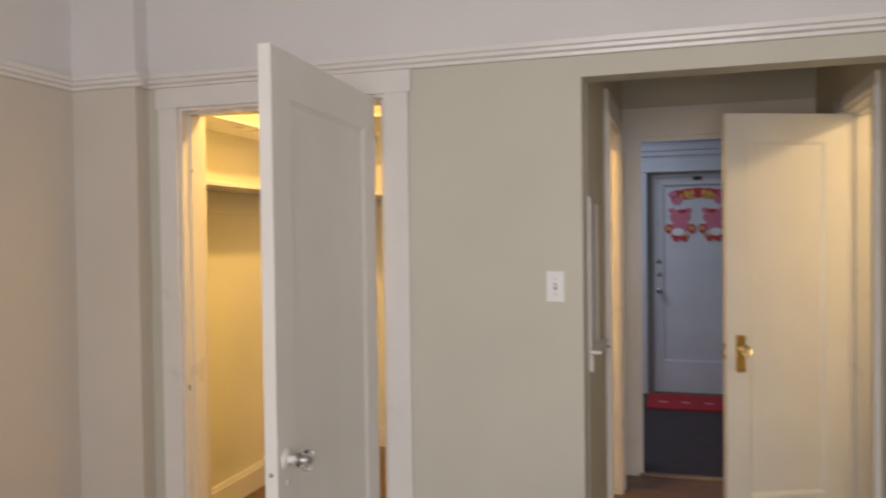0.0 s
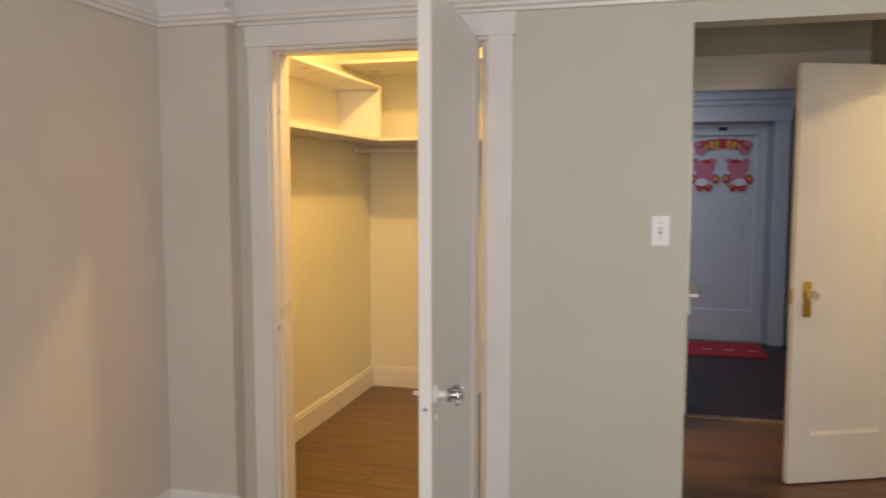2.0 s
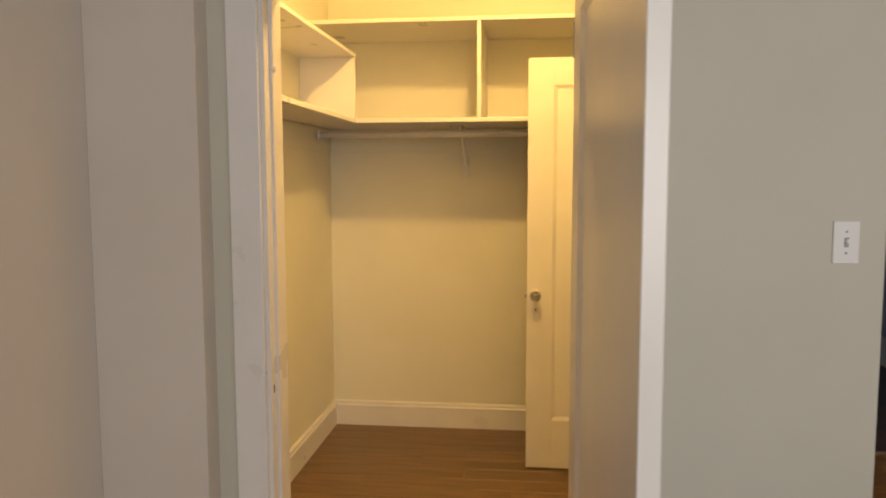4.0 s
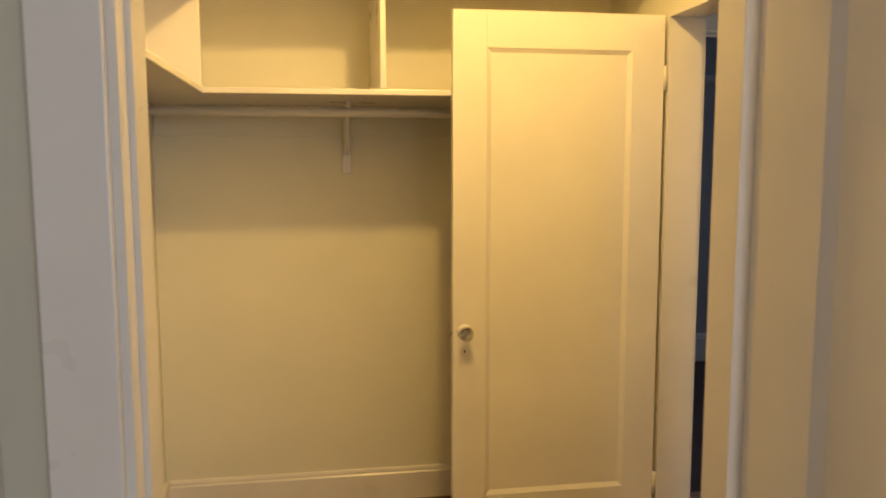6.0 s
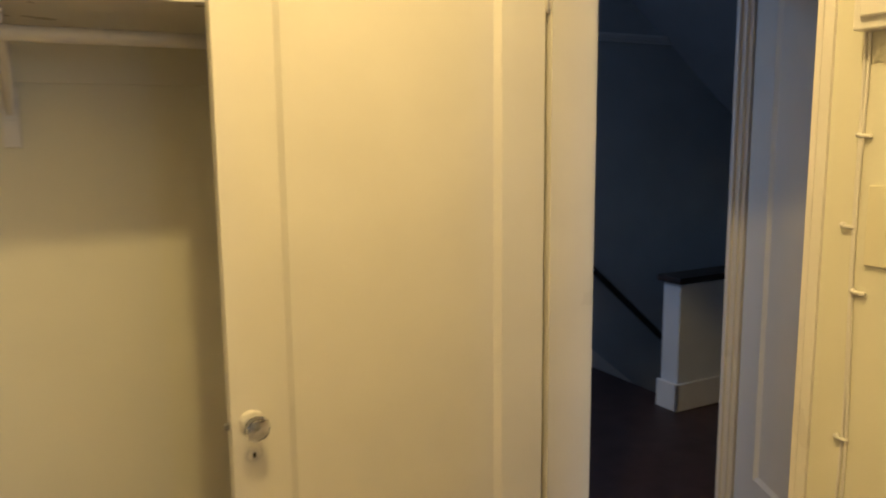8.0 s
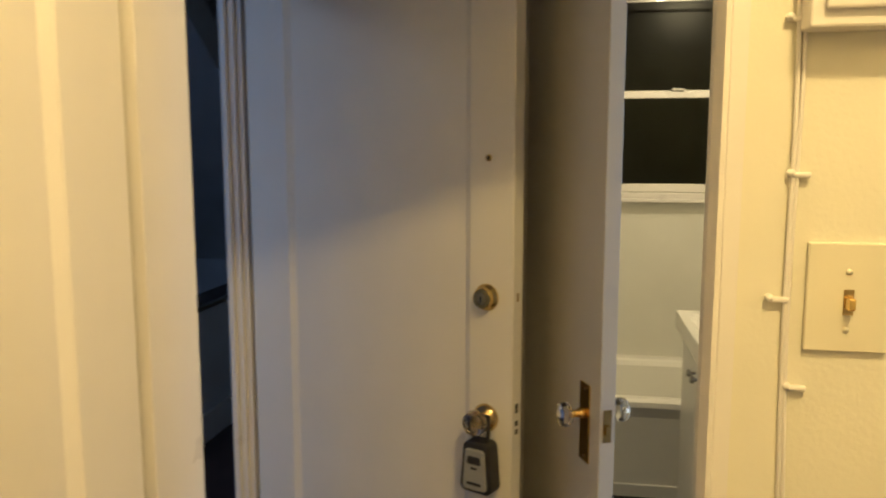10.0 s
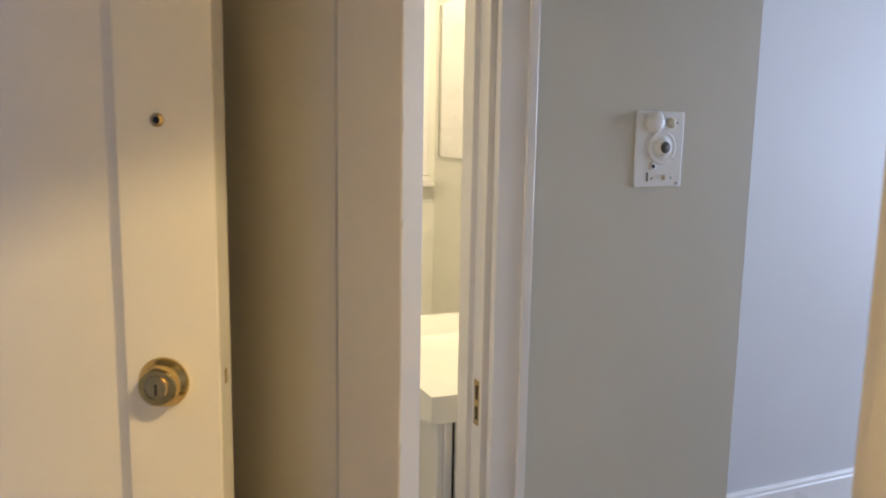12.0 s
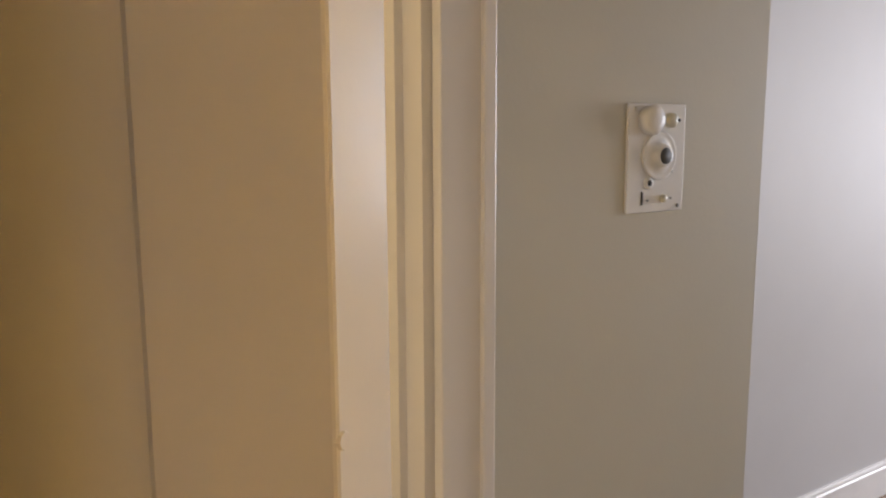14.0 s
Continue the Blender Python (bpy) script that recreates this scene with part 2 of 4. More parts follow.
wall("wall_entrance", "y", 2.05, 2.088, 0.0, 3.30, ZC, [(EO[0], EO[1], 0, EO[2])], SAGE)
wall("wall_room_north_end", "y", 0.0, 0.02, 1.20, 3.02, ZC, (), SAGE, UPPER, RAILZ + .02)
wall("wall_bath_east", "x", 2.90, 3.02, 0.0201, 2.05, ZC, [(0.19, 1.05, 1.29, 2.28)], TILE)
wall("wall_bath_south", "y", 0.0201, 0.05, 1.20, 2.90, ZC, (), TILE)
# added dark screens behind the bathroom window, so that its panes read as night
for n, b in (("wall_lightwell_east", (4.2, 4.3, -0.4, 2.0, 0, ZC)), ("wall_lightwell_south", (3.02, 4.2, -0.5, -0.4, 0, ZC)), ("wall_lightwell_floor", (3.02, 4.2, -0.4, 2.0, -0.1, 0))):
    structure(n, boxes(b), NIGHT, "added dark screen behind the bathroom window")
# public hall
NW = 4.50   # wall with the neighbour's door
SW = 4.328   # stair wall
wall("wall_hall_west", "x", -2.0, -1.88, 2.43, NW, ZC, (), HALLW)
wall("wall_hall_closet_side", "y", 2.431, 2.45, -1.88, 0.0, ZC, (), HALLW)
wall("wall_hall_north", "y", NW, NW + 0.12, -2.0, 1.25, ZC, [(0.060, 0.938, 0, 2.034)], HALLW)
wall("wall_stair", "y", SW, SW + 0.12, 1.37, 5.0, ZC, (), HALLW)
wall("wall_hall_return", "x", 1.25, 1.37, SW, NW + 0.12, ZC, (), HALLW)
nlow = structure("wall_stair_lower", boxes((1.78, 4.9, SW, SW + 0.12, -1.8, 0.0), (1.78, 4.9, 2.98, 3.10, -1.8, -0.101), (4.1, 4.2, 3.10, SW, -1.8, -0.3)), HALLW, "lower stair wall")
wall("wall_hall_east", "x", 4.9, 5.02, 2.088, SW, ZC, (), HALLW)

structure("floor", boxes((-2.27, 1.92, -4.75, 2.13, -0.10, -0.012)), DARKV, "dark subfloor under brown wooden planks")
structure("floor_hall", boxes((-2.0, 0.0, 2.45, NW, -0.10, 0.0), (0.0, 1.25, 2.089, NW, -0.10, 0.0), (1.25, 1.78, 2.089, SW, -0.10, 0.0), (1.78, 4.9, 2.089, 3.10, -0.10, 0.0)), CARPET, "dark carpeted floor of the public hall")
# the bathroom floor takes the near-black void colour, darkness in place of a covering
structure("floor_bath", boxes((1.20, 2.90, 0.05, 2.05, -0.011, 0.002)), DARKV, "bathroom floor with darkness put into its colour")
structure("ceiling", boxes((-2.27, 5.02, -4.75, NW + 0.12, ZC, ZC + 0.1)), UPPER, "white plaster ceiling")

# ---- doors ----


def panel_leaf(w, h, t=0.035, stile=0.125, top=0.13, bottom=0.235, depth=0.010, hinge_stile=None):
    """One-panel door leaf: x along its width from the hinge, y through it, z up."""
    bm = bmesh.new()
    hs = hinge_stile or stile
    box(bm, 0, hs, 0, t, 0, h, 0.002)
    box(bm, w - stile, w, 0, t, 0, h, 0.002)
    box(bm, hs, w - stile, 0, t, h - top, h, 0.0)
    box(bm, hs, w - stile, 0, t, 0, bottom, 0.0)
    # sloped sticking round the sunk panel, on both faces
    i, o = 0.016, depth
    for y0, y1 in ((0, o), (t, t - o)):
        a = [(hs, bottom), (w - stile, bottom), (w - stile, h - top), (hs, h - top)]
        b = [(hs + i, bottom + i), (w - stile - i, bottom + i), (w - stile - i, h - top - i), (hs + i, h - top - i)]
        va = [bm.verts.new((x, y0 + (0.0015 if y0 == 0 else -0.0015), z)) for x, z in a]
        vb = [bm.verts.new((x, y1, z)) for x, z in b]
        for k in range(4):
            bm.faces.new((va[k], va[(k + 1) % 4], vb[(k + 1) % 4], vb[k]))
        bm.faces.new(vb)
    bmesh.ops.recalc_face_normals(bm, faces=bm.faces)
    return bm


def crystal_knob(parent, x, y, z, side, plate_mat=BRASS):
    """A fluted glass knob on a brass shank, out of the face at y towards side (+1 or -1)."""
    sh = lathe([(0.012, 0), (0.012, 0.012), (0.008, 0.016), (0.008, 0.03)], "y", 16)
    bmesh.ops.scale(sh, vec=(1, side, 1), verts=sh.verts)
    k = part("knob_shank", sh, plate_mat, parent, "brass knob shank", True, pose(x, y, z))
    kn = lathe([(0.010, 0.028), (0.024, 0.036), (0.027, 0.046), (0.024, 0.056), (0.012, 0.060)], "y", 12)
    bmesh.ops.scale(kn, vec=(1, side, 1), verts=kn.verts)
    part("knob", kn, CRYSTAL, parent, "faceted clear glass knob", False, pose(x, y, z))


def hinge(parent, x, y, z):
    part("hinge", lathe([(0.007, -0.045), (0.007, 0.045)], "z", 10), TRIM, parent, "painted butt hinge", True, pose(x, y, z))


def door(name, label, w, h, m, **kw):
    d = thing(name, label, "door", m)
    part("leaf", panel_leaf(w, h, **kw), DOORW, d)
    return d


def place(hx, hy, tx, ty, z=0.008):
    """A pose with x from the hinge to the free edge."""
    return Matrix.Translation((hx, hy, z)) @ Matrix.Rotation(math.atan2(ty - hy, tx - hx), 4, "Z")


# room closet door, open into the room
cd = door("closet_door", "white painted one-panel wooden door standing open into the room", 0.877, 1.995, place(-0.803, -0.050, -0.745, -0.926), t=0.037)
for s, y in ((1, 0.037), (-1, 0.0)):
    ro = lathe([(0.029, 0), (0.029, 0.003), (0.022, 0.008), (0.013, 0.010)], "y", 24)
    bmesh.ops.scale(ro, vec=(1, s, 1), verts=ro.verts)
    part("rosette", ro, TRIM, cd, "white painted round rosette", True, pose(0.825, y, 0.87))
part("knob_shank", lathe([(0.013, 0.008), (0.011, 0.014), (0.011, 0.036)], "y", 18), TRIM, cd, "white painted knob shank", True, pose(0.825, 0.037, 0.87))
part("knob_collar", lathe([(0.011, 0.036), (0.020, 0.037), (0.020, 0.043), (0.012, 0.045)], "y", 20), STEEL, cd, "dark metal knob collar", True, pose(0.825, 0.037, 0.87))
kb = part("knob", lathe([(0.014, 0.044), (0.026, 0.052), (0.030, 0.062), (0.027, 0.073), (0.014, 0.079)], "y", 12), CRYSTAL, cd, "faceted clear glass knob", False, pose(0.825, 0.037, 0.87))
part("knob_screw", lathe([(0.008, 0.046), (0.008, 0.066)], "y", 12), STEEL, kb, "dark metal core")
part("spindle", lathe([(0.007, -0.026), (0.007, 0.0)], "y", 12), TRIM, cd, "short painted spindle end", True, pose(0.825, 0, 0.87))
for z in (0.22, 1.81):
    part("hinge", boxes((-0.010, 0.004, -0.002, 0.039, z - 0.045, z + 0.045), bevel=0.002), STEEL, cd, "steel butt hinge with painted knuckle")
part("latch", boxes((0.8765, 0.8777, 0.011, 0.027, 0.815, 0.865)), DOORW, cd, "painted latch plate")
part("latch_bolt", lathe([(0.006, 0.8775), (0.005, 0.883)], "x", 10), STEEL, cd, "small steel latch bolt", True, pose(0, 0.019, 0.84))
part("keyhole_cover", lathe([(0.009, 0), (0.009, 0.003)], "y", 12), TRIM, cd, "white painted keyhole cover", True, pose(0.815, 0.037, 0.80))

# closet door to the vestibule, open into the closet
kd = door("closet_inner_door", "white painted one-panel door standing open inside the closet", 0.79, 2.026, place(-0.139, 1.714, -0.931, 1.714), bottom=0.246)
ro = lathe([(0.026, 0), (0.027, 0.003), (0.021, 0.009), (0.014, 0.010)], "y", 24)
part("rosette", ro, TRIM, kd, "white painted round rosette", True, pose(0.748, 0.035, 0.877))
crystal_knob(kd, 0.748, 0.035, 0.877, 1, STEEL)
crystal_knob(kd, 0.748, 0.0, 0.877, -1, STEEL)
kc = part("keyhole_cover", lathe([(0.014, 0), (0.014, 0.003), (0.010, 0.004)], "y", 16), TRIM, kd, "white painted keyhole cover", True, pose(0.746, 0.035, 0.805))
part("keyhole", boxes((-0.003, 0.003, 0.004, 0.0055, -0.007, 0.005)), DARKV, kc)
part("latch", boxes((0.7895, 0.800, 0.012, 0.024, 0.862, 0.876), bevel=0.002), STEEL, kd, "dark steel latch bolt")
part("painted_patch", boxes((0.728, 0.764, 0.035, 0.0353, 0.70, 0.76)), DOORW, kd)
for z in (0.25, 1.80):
    hinge(kd, -0.004, 0.036, z)

# bathroom door, half open into the vestibule
bd = door("bathroom_door", "white painted one-panel door with brass plates, standing half open", 0.605, 2.02, place(1.076, 1.300, 0.522, 1.056), stile=0.115)
for s, y in ((1, 0.035), (-1, 0.0)):
    pl = boxes((0.512, 0.560, 0, 0.003, 0.820, 0.994), bevel=0.001)
    bmesh.ops.scale(pl, vec=(1, s, 1), verts=pl.verts)
    bmesh.ops.recalc_face_normals(pl, faces=pl.faces)
    lp = part("lock_plate", pl, BRASS, bd, "tall polished brass lock plate", False, pose(0, y, 0))
    for z in (0.832, 0.982):
        sc = lathe([(0.004, 0), (0.004, 0.0015), (0.002, 0.002)], "y", 10)
        bmesh.ops.scale(sc, vec=(1, s, 1), verts=sc.verts)
        part("screw", sc, OLDBR, lp, "", True, pose(0.536, 0.003 * s, z))
    crystal_knob(bd, 0.536, y + 0.003 * s, 0.928, s, BRASS)
part("latch", boxes((0.6045, 0.6065, 0.008, 0.027, 0.885, 0.955), (0.606, 0.614, 0.012, 0.022, 0.902, 0.922)), OLDBR, bd, "brass latch in the door's edge")
for z, h in ((1.36, 0.010), (1.09, 0.016), (0.985, 0.022), (0.80, 0.012), (1.62, 0.008)):
    part("paint_chip", lathe([(0.004, 0), (0.003, 0.002)], "x", 8), DOORW, bd, "chipped paint on the door's edge", False, Matrix.Translation((0.604, 0.004, z)) @ Matrix.Diagonal((1, 1, h * 120, 1)))
for z in (0.2, 1.0, 1.8):
    hinge(bd, -0.002, -0.003, z)

# entrance door, open into the vestibule
ed = door("entrance_door", "white painted one-panel entrance door standing open, lockbox on its knob", 0.857, 2.04, place(1.003, 2.020, 0.634, 1.245), t=0.042, stile=0.117, hinge_stile=0.152)
db = lathe([(0.031, 0), (0.031, -0.003), (0.029, -0.006), (0.0245, -0.012), (0.0235, -0.022), (0.0215, -0.0245)], "y", 36)
d = part("deadbolt", db, DEADBR, ed, "round aged brass deadbolt", False, pose(0.788, 0, 1.159))
part("cylinder_face", lathe([(0.0150, -0.0244), (0.0145, -0.0258), (0.0125, -0.0262)], "y", 28), OLDBR, d, "brass key cylinder")
part("keyway", boxes((-0.0013, 0.0013, -0.0268, -0.0258, -0.009, 0.005)), DARKV, d)
part("peephole", lathe([(0.008, 0), (0.008, -0.002), (0.005, -0.003)], "y", 18), OLDBR, ed, "small brass peephole", True, pose(0.791, 0, 1.473))
part("peephole_lens", lathe([(0.0045, -0.0032), (0.003, -0.0038)], "y", 14), DARKV, ed, "dark peephole lens", True, pose(0.791, 0, 1.473))
part("rosette", lathe([(0.033, 0), (0.033, -0.004), (0.026, -0.012), (0.014, -0.018), (0.011, -0.03)], "y", 26), OLDBR, ed, "worn brass knob rosette", True, pose(0.788, 0, 0.876))
part("knob", lathe([(0.012, -0.028), (0.026, -0.036), (0.030, -0.048), (0.027, -0.060), (0.014, -0.066)], "y", 12), CRYSTAL, ed, "faceted clear glass knob", False, pose(0.788, 0, 0.876))
part("deadbolt_slot", boxes((0.8565, 0.8574, 0.017, 0.024, 1.153, 1.172)), OLDBR, ed, "small brass slot in the door's edge")
for z, h in ((0.905, 0.022), (0.870, 0.012), (0.850, 0.012)):
    part("latch_hole", boxes((0.8565, 0.8576, 0.014, 0.026, z - h / 2, z + h / 2)), DARKV, ed, "dark latch hole in the door's edge")
part("number_plate", boxes((0.36, 0.45, -0.004, 0, 1.900, 1.945), bevel=0.001), DARKV, ed, "small dark number plate")
lb = thing("key_lockbox", "grey and black key lockbox hanging from a door knob", "lockbox", place(1.003, 2.020, 0.634, 1.245) @ pose(0.788, 0, -0.004))


def shield(half_low, half_high, z0, z1, y0, y1, round_off=0.012):
    """A tapered slab with rounded corners, thickness from y0 to y1."""
    out = []
    for hw, z, sx, sz in ((half_low, z0, 1, -1), (half_high, z1, 1, 1), (half_high, z1, -1, 1), (half_low, z0, -1, -1)):
        cx, cz = sx * (hw - round_off), z - sz * round_off
        a0 = {(1, -1): -90, (1, 1): 0, (-1, 1): 90, (-1, -1): 180}[(sx, sz)]
        for k in range(6):
            a = radians(a0 + 18 * k)
            out.append((cx + round_off * math.cos(a), cz + round_off * math.sin(a)))
    bm = bmesh.new()
    f = [bm.verts.new((x, y0, z)) for x, z in out]
    g = [bm.verts.new((x, y1, z)) for x, z in out]
    bm.faces.new(f)
    bm.faces.new(g)
    n = len(out)
    for k in range(n):
        bm.faces.new((f[k], f[(k + 1) % n], g[(k + 1) % n], g[k]))
    bmesh.ops.recalc_face_normals(bm, faces=bm.faces)
    rim = [e for e in bm.edges if all(v in f for v in e.verts)]
    bmesh.ops.bevel(bm, geom=rim, offset=0.004, segments=2, affect="EDGES", profile=0.5)
    return bm


part("case", shield(0.042, 0.034, 0.712, 0.833, -0.046, -0.004, 0.016), BLACK, lb, "black rubber case")
part("face", shield(0.032, 0.026, 0.720, 0.818, -0.052, -0.045, 0.010), GREYM, lb, "grey plastic front")
part("dial_window", shield(0.020, 0.018, 0.782, 0.803, -0.0535, -0.0515, 0.005), BLACK, lb, "dark dial window")
part("slider", shield(0.009, 0.009, 0.770, 0.777, -0.0540, -0.0515, 0.003), BLACK, lb)
part("grip", shield(0.020, 0.020, 0.732, 0.741, -0.0535, -0.0515, 0.003), BLACK, lb)
sh = bmesh.new()
box(sh, -0.024, -0.015, -0.026, -0.017, 0.829, 0.885, 0.003)
box(sh, 0.015, 0.024, -0.026, -0.017, 0.829, 0.885, 0.003)
box(sh, -0.024, 0.024, -0.026, -0.017, 0.880, 0.896, 0.004)
part("shackle", sh, BLACK, lb, "black coated shackle")

# ---- trim ----


def jamb(name, axis, p0, p1, a0, a1, zt, stop=None, lab="white painted door frame", s=0.012, s0=0.012):
    """Door lining inside an opening through a wall from p0 to p1."""
    bm = bmesh.new()
    t = 0.018
    for u0, u1, w0, w1 in ((a0, a0 + t, 0, zt), (a1 - t, a1, 0, zt), (a0 + t, a1 - t, zt - t, zt)):
        if axis == "y":
            box(bm, u0, u1, p0, p1, w0, w1)
        else:
            box(bm, p0, p1, u0, u1, w0, w1)
    if stop:
        q0, q1 = stop
        for u0, u1, w0, w1 in ((a0 + t, a0 + t + s0, 0, zt - t - s0), (a1 - t - s, a1 - t, 0, zt - t - s0), (a0 + t, a1 - t, zt - t - s0, zt - t)):
            if axis == "y":
                box(bm, u0, u1, q0, q1, w0, w1)
            else:
                box(bm, q0, q1, u0, u1, w0, w1)
    return structure(name, bm, TRIM, lab)


def casing(name, axis, face, out, a0, a1, zt, w=0.115, head=0.10, d=0.02, wl=None, wr=None, ear=0.0, bead=True):
    """Flat boards round an opening on the face of a wall, standing out by d towards out (+1 or -1)."""
    wl, wr = wl or w, wr or w
    bm = bmesh.new()
    f0, f1 = sorted((face, face + out * d))
    g0, g1 = sorted((face, face + out * (d + 0.007)))
    reveal = 0.006
    specs = [(a0 - wl + reveal, a0 + reveal, 0, zt - reveal, f0, f1), (a1 - reveal, a1 + wr - reveal, 0, zt - reveal, f0, f1),
             (a0 - wl - ear + reveal, a1 + wr + ear - reveal, zt - reveal, zt + head, f0, f1)]
    if bead:
        specs += [(a0 - wl + reveal - 0.004, a0 - wl + reveal + 0.016, 0, zt - reveal - 0.001, g0, g1), (a1 + wr - reveal - 0.016, a1 + wr - reveal + 0.004, 0, zt - reveal - 0.001, g0, g1)]
    for u0, u1, w0, w1, q0, q1 in specs:
        if axis == "y":
            box(bm, u0, u1, q0, q1, w0, w1, 0.0025)
        else:
            box(bm, q0, q1, u0, u1, w0, w1, 0.0025)
    return structure(name, bm, TRIM, "white painted door casing")


jamb("trim_closet_frame", "y", -0.002, 0.122, *CO[:2], CO[2], (0.045, 0.124), s=0.024, s0=0.008)
casing("trim_closet_casing", "y", 0.0, -1, *CO[:2], CO[2], 0.118, RAILZ - CO[2], wl=0.090, wr=0.096, ear=0.012, bead=False)
jamb("trim_inner_frame", "x", -0.127, 0.005, *KO[:2], KO[2])
sb = bmesh.new()
ring = [(-0.1275, 0.951), (-0.132, 0.957), (-0.110, 0.964), (-0.086, 0.964), (-0.084, 0.9495), (-0.1275, 0.9495)]
lo = [sb.verts.new((x, y, 0.0)) for x, y in ring]
hi = [sb.verts.new((x, y, 2.026)) for x, y in ring]
sb.faces.new(lo)
sb.faces.new(hi)
for i in range(6):
    sb.faces.new((lo[i], lo[(i + 1) % 6], hi[(i + 1) % 6], hi[i]))
bmesh.ops.recalc_face_normals(sb, faces=sb.faces)
structure("trim_inner_stop", sb, TRIM, "white painted narrow door stop")
casing("trim_inner_casing", "x", 0.003, 1, *KO[:2], KO[2], 0.09, 0.10)
jamb("trim_bath_frame", "x", 1.080, 1.202, *BO[:2], BO[2], (1.125, 1.16))
casing("trim_bath_casing", "x", 1.076, -1, *BO[:2], BO[2], 0.115, 0.05, wl=0.076)
jamb("trim_entrance_frame", "y", 2.048, 2.090, *EO[:2], EO[2], (2.068, 2.082))
casing("trim_entrance_casing", "y", 2.05, -1, *EO[:2], EO[2], 0.095, 0.17, wr=0.075, bead=False)
RP = [(0, 0), (0.018, 0.002), (0.020, 0.014), (0.034, 0.020), (0.036, 0.032), (0.044, 0.037), (0.046, 0.054), (0.0, 0.058)]


def rail(name, a, b, z, mat=TRIM):
    return structure(name, extrude_profile(RP, (*a, z), (*b, z)), mat, "white stepped picture rail")


rail("trim_rail_north", (-1.81, 0.0), (1.80, 0.0), RAILZ)
rail("trim_rail_chase", (-2.13, -0.08), (-1.81 + 0.046, -0.08), RAILZ)
rail("trim_rail_chase_return", (-1.81, -0.08), (-1.81, 0.0), RAILZ)
rail("trim_rail_west", (-2.13, -4.63), (-2.13, -0.08), RAILZ)
rail("trim_rail_east", (1.80, 0.0), (1.80, -4.63), RAILZ)
BB = [(0, 0), (0.018, 0), (0.018, 0.120), (0.013, 0.126), (0.013, 0.136), (0.008, 0.145), (0, 0.145)]


def base(name, a, b, mat=TRIM, tall=1.0):
    return structure(name, extrude_profile([(u, v * tall) for u, v in BB], (*a, 0.0), (*b, 0.0)), mat, "white painted baseboard")


base("baseboard_closet_west", (-2.07, 0.12), (-2.07, 2.278))
base("baseboard_closet_north", (-2.052, 2.278), (-0.12, 2.278))
base("baseboard_closet_east", (-0.12, 0.928), (-0.12, 0.12))
base("baseboard_closet_south", (-1.67, 0.12), (-2.052, 0.12))
base("baseboard_chase", (-2.13, -0.08), (-1.792, -0.08))
base("baseboard_room_west", (-2.13, -4.63), (-2.13, -0.098))
base("baseboard_room_mid", (-0.64, 0.0), (0.0, 0.0))
base("baseboard_room_right", (1.076, 0.0), (1.80, 0.0))
base("baseboard_room_east", (1.80, 0.0), (1.80, -4.63))
base("baseboard_room_south", (1.782, -4.63), (-2.112, -4.63))
base("baseboard_vestibule_east", (1.076, 0.585), (1.076, 0.0))
base("baseboard_vestibule_west", (0.0, 0.0), (0.0, 0.895))
base("baseboard_hall_north", (-1.88, NW), (-0.08, NW))
base("baseboard_stair_top", (1.37, SW), (1.60, SW), tall=1.46)

# ---- closet fittings ----


def board(name, label, cat, specs, mat=TRIM, bevel=0.002, group=""):
    return tagged(mesh_object(name, boxes(*specs, bevel=bevel), mat), label, cat, group)


ls = thing("closet_shelf_unit", "white painted side shelf with upright panel along the closet wall", "shelf unit")
part("shelf", boxes((-2.069, -1.785, 0.121, 1.72, 1.735, 1.756), bevel=0.003), TRIM, ls)
part("top_shelf", boxes((-2.069, -1.785, 0.121, 1.72, 2.060, 2.078), bevel=0.003), TRIM, ls)
part("end_panel", boxes((-2.069, -1.787, 1.702, 1.719, 1.757, 2.059), bevel=0.002), TRIM, ls)
part("cleat", boxes((-2.069, -2.063, 0.121, 2.27, 1.61, 1.734), bevel=0.002), CLOSETW, ls, "painted wall cleat")
bs = thing("closet_back_shelf", "white painted deep shelf with upright dividers across the closet", "shelf unit")
part("shelf", boxes((-2.069, -0.121, 1.722, 2.277, 1.737, 1.758), bevel=0.003), TRIM, bs)
part("top_shelf", boxes((-2.069, -0.121, 1.722, 2.277, 2.226, 2.246), bevel=0.003), TRIM, bs)
for x in (-1.170,):
    part("divider", boxes((x - 0.010, x + 0.010, 1.724, 2.277, 1.759, 2.225), bevel=0.002), TRIM, bs)
part("cleat", boxes((-2.060, -0.121, 2.271, 2.277, 1.61, 1.736), bevel=0.002), CLOSETW, bs, "painted wall cleat")
rod = thing("clothes_rod", "white painted round wooden clothes rod under the shelf", "clothes rod")
rb = lathe([(0.0165, -2.050), (0.0165, -0.122)], "x", 20)
part("rod", rb, TRIM, rod, "", True, pose(0, 1.955, 1.690))
for x in (-2.050, -0.137):
    part("rod_cup", lathe([(0.026, 0), (0.026, 0.012), (0.019, 0.014)], "x", 18), TRIM, rod, "round end socket", True, pose(x, 1.955, 1.690))
br = thing("rod_bracket", "white painted metal shelf and rod bracket on a wall block", "bracket")
part("wall_block", boxes((-1.303, -1.263, 2.262, 2.277, 1.455, 1.599), bevel=0.003), TRIM, br)
part("wall_strap", boxes((-1.296, -1.270, 2.256, 2.2615, 1.520, 1.736), bevel=0.001), TRIM, br)
part("shelf_strap", boxes((-1.290, -1.276, 1.930, 2.256, 1.728, 1.7365), bevel=0.001), TRIM, br)
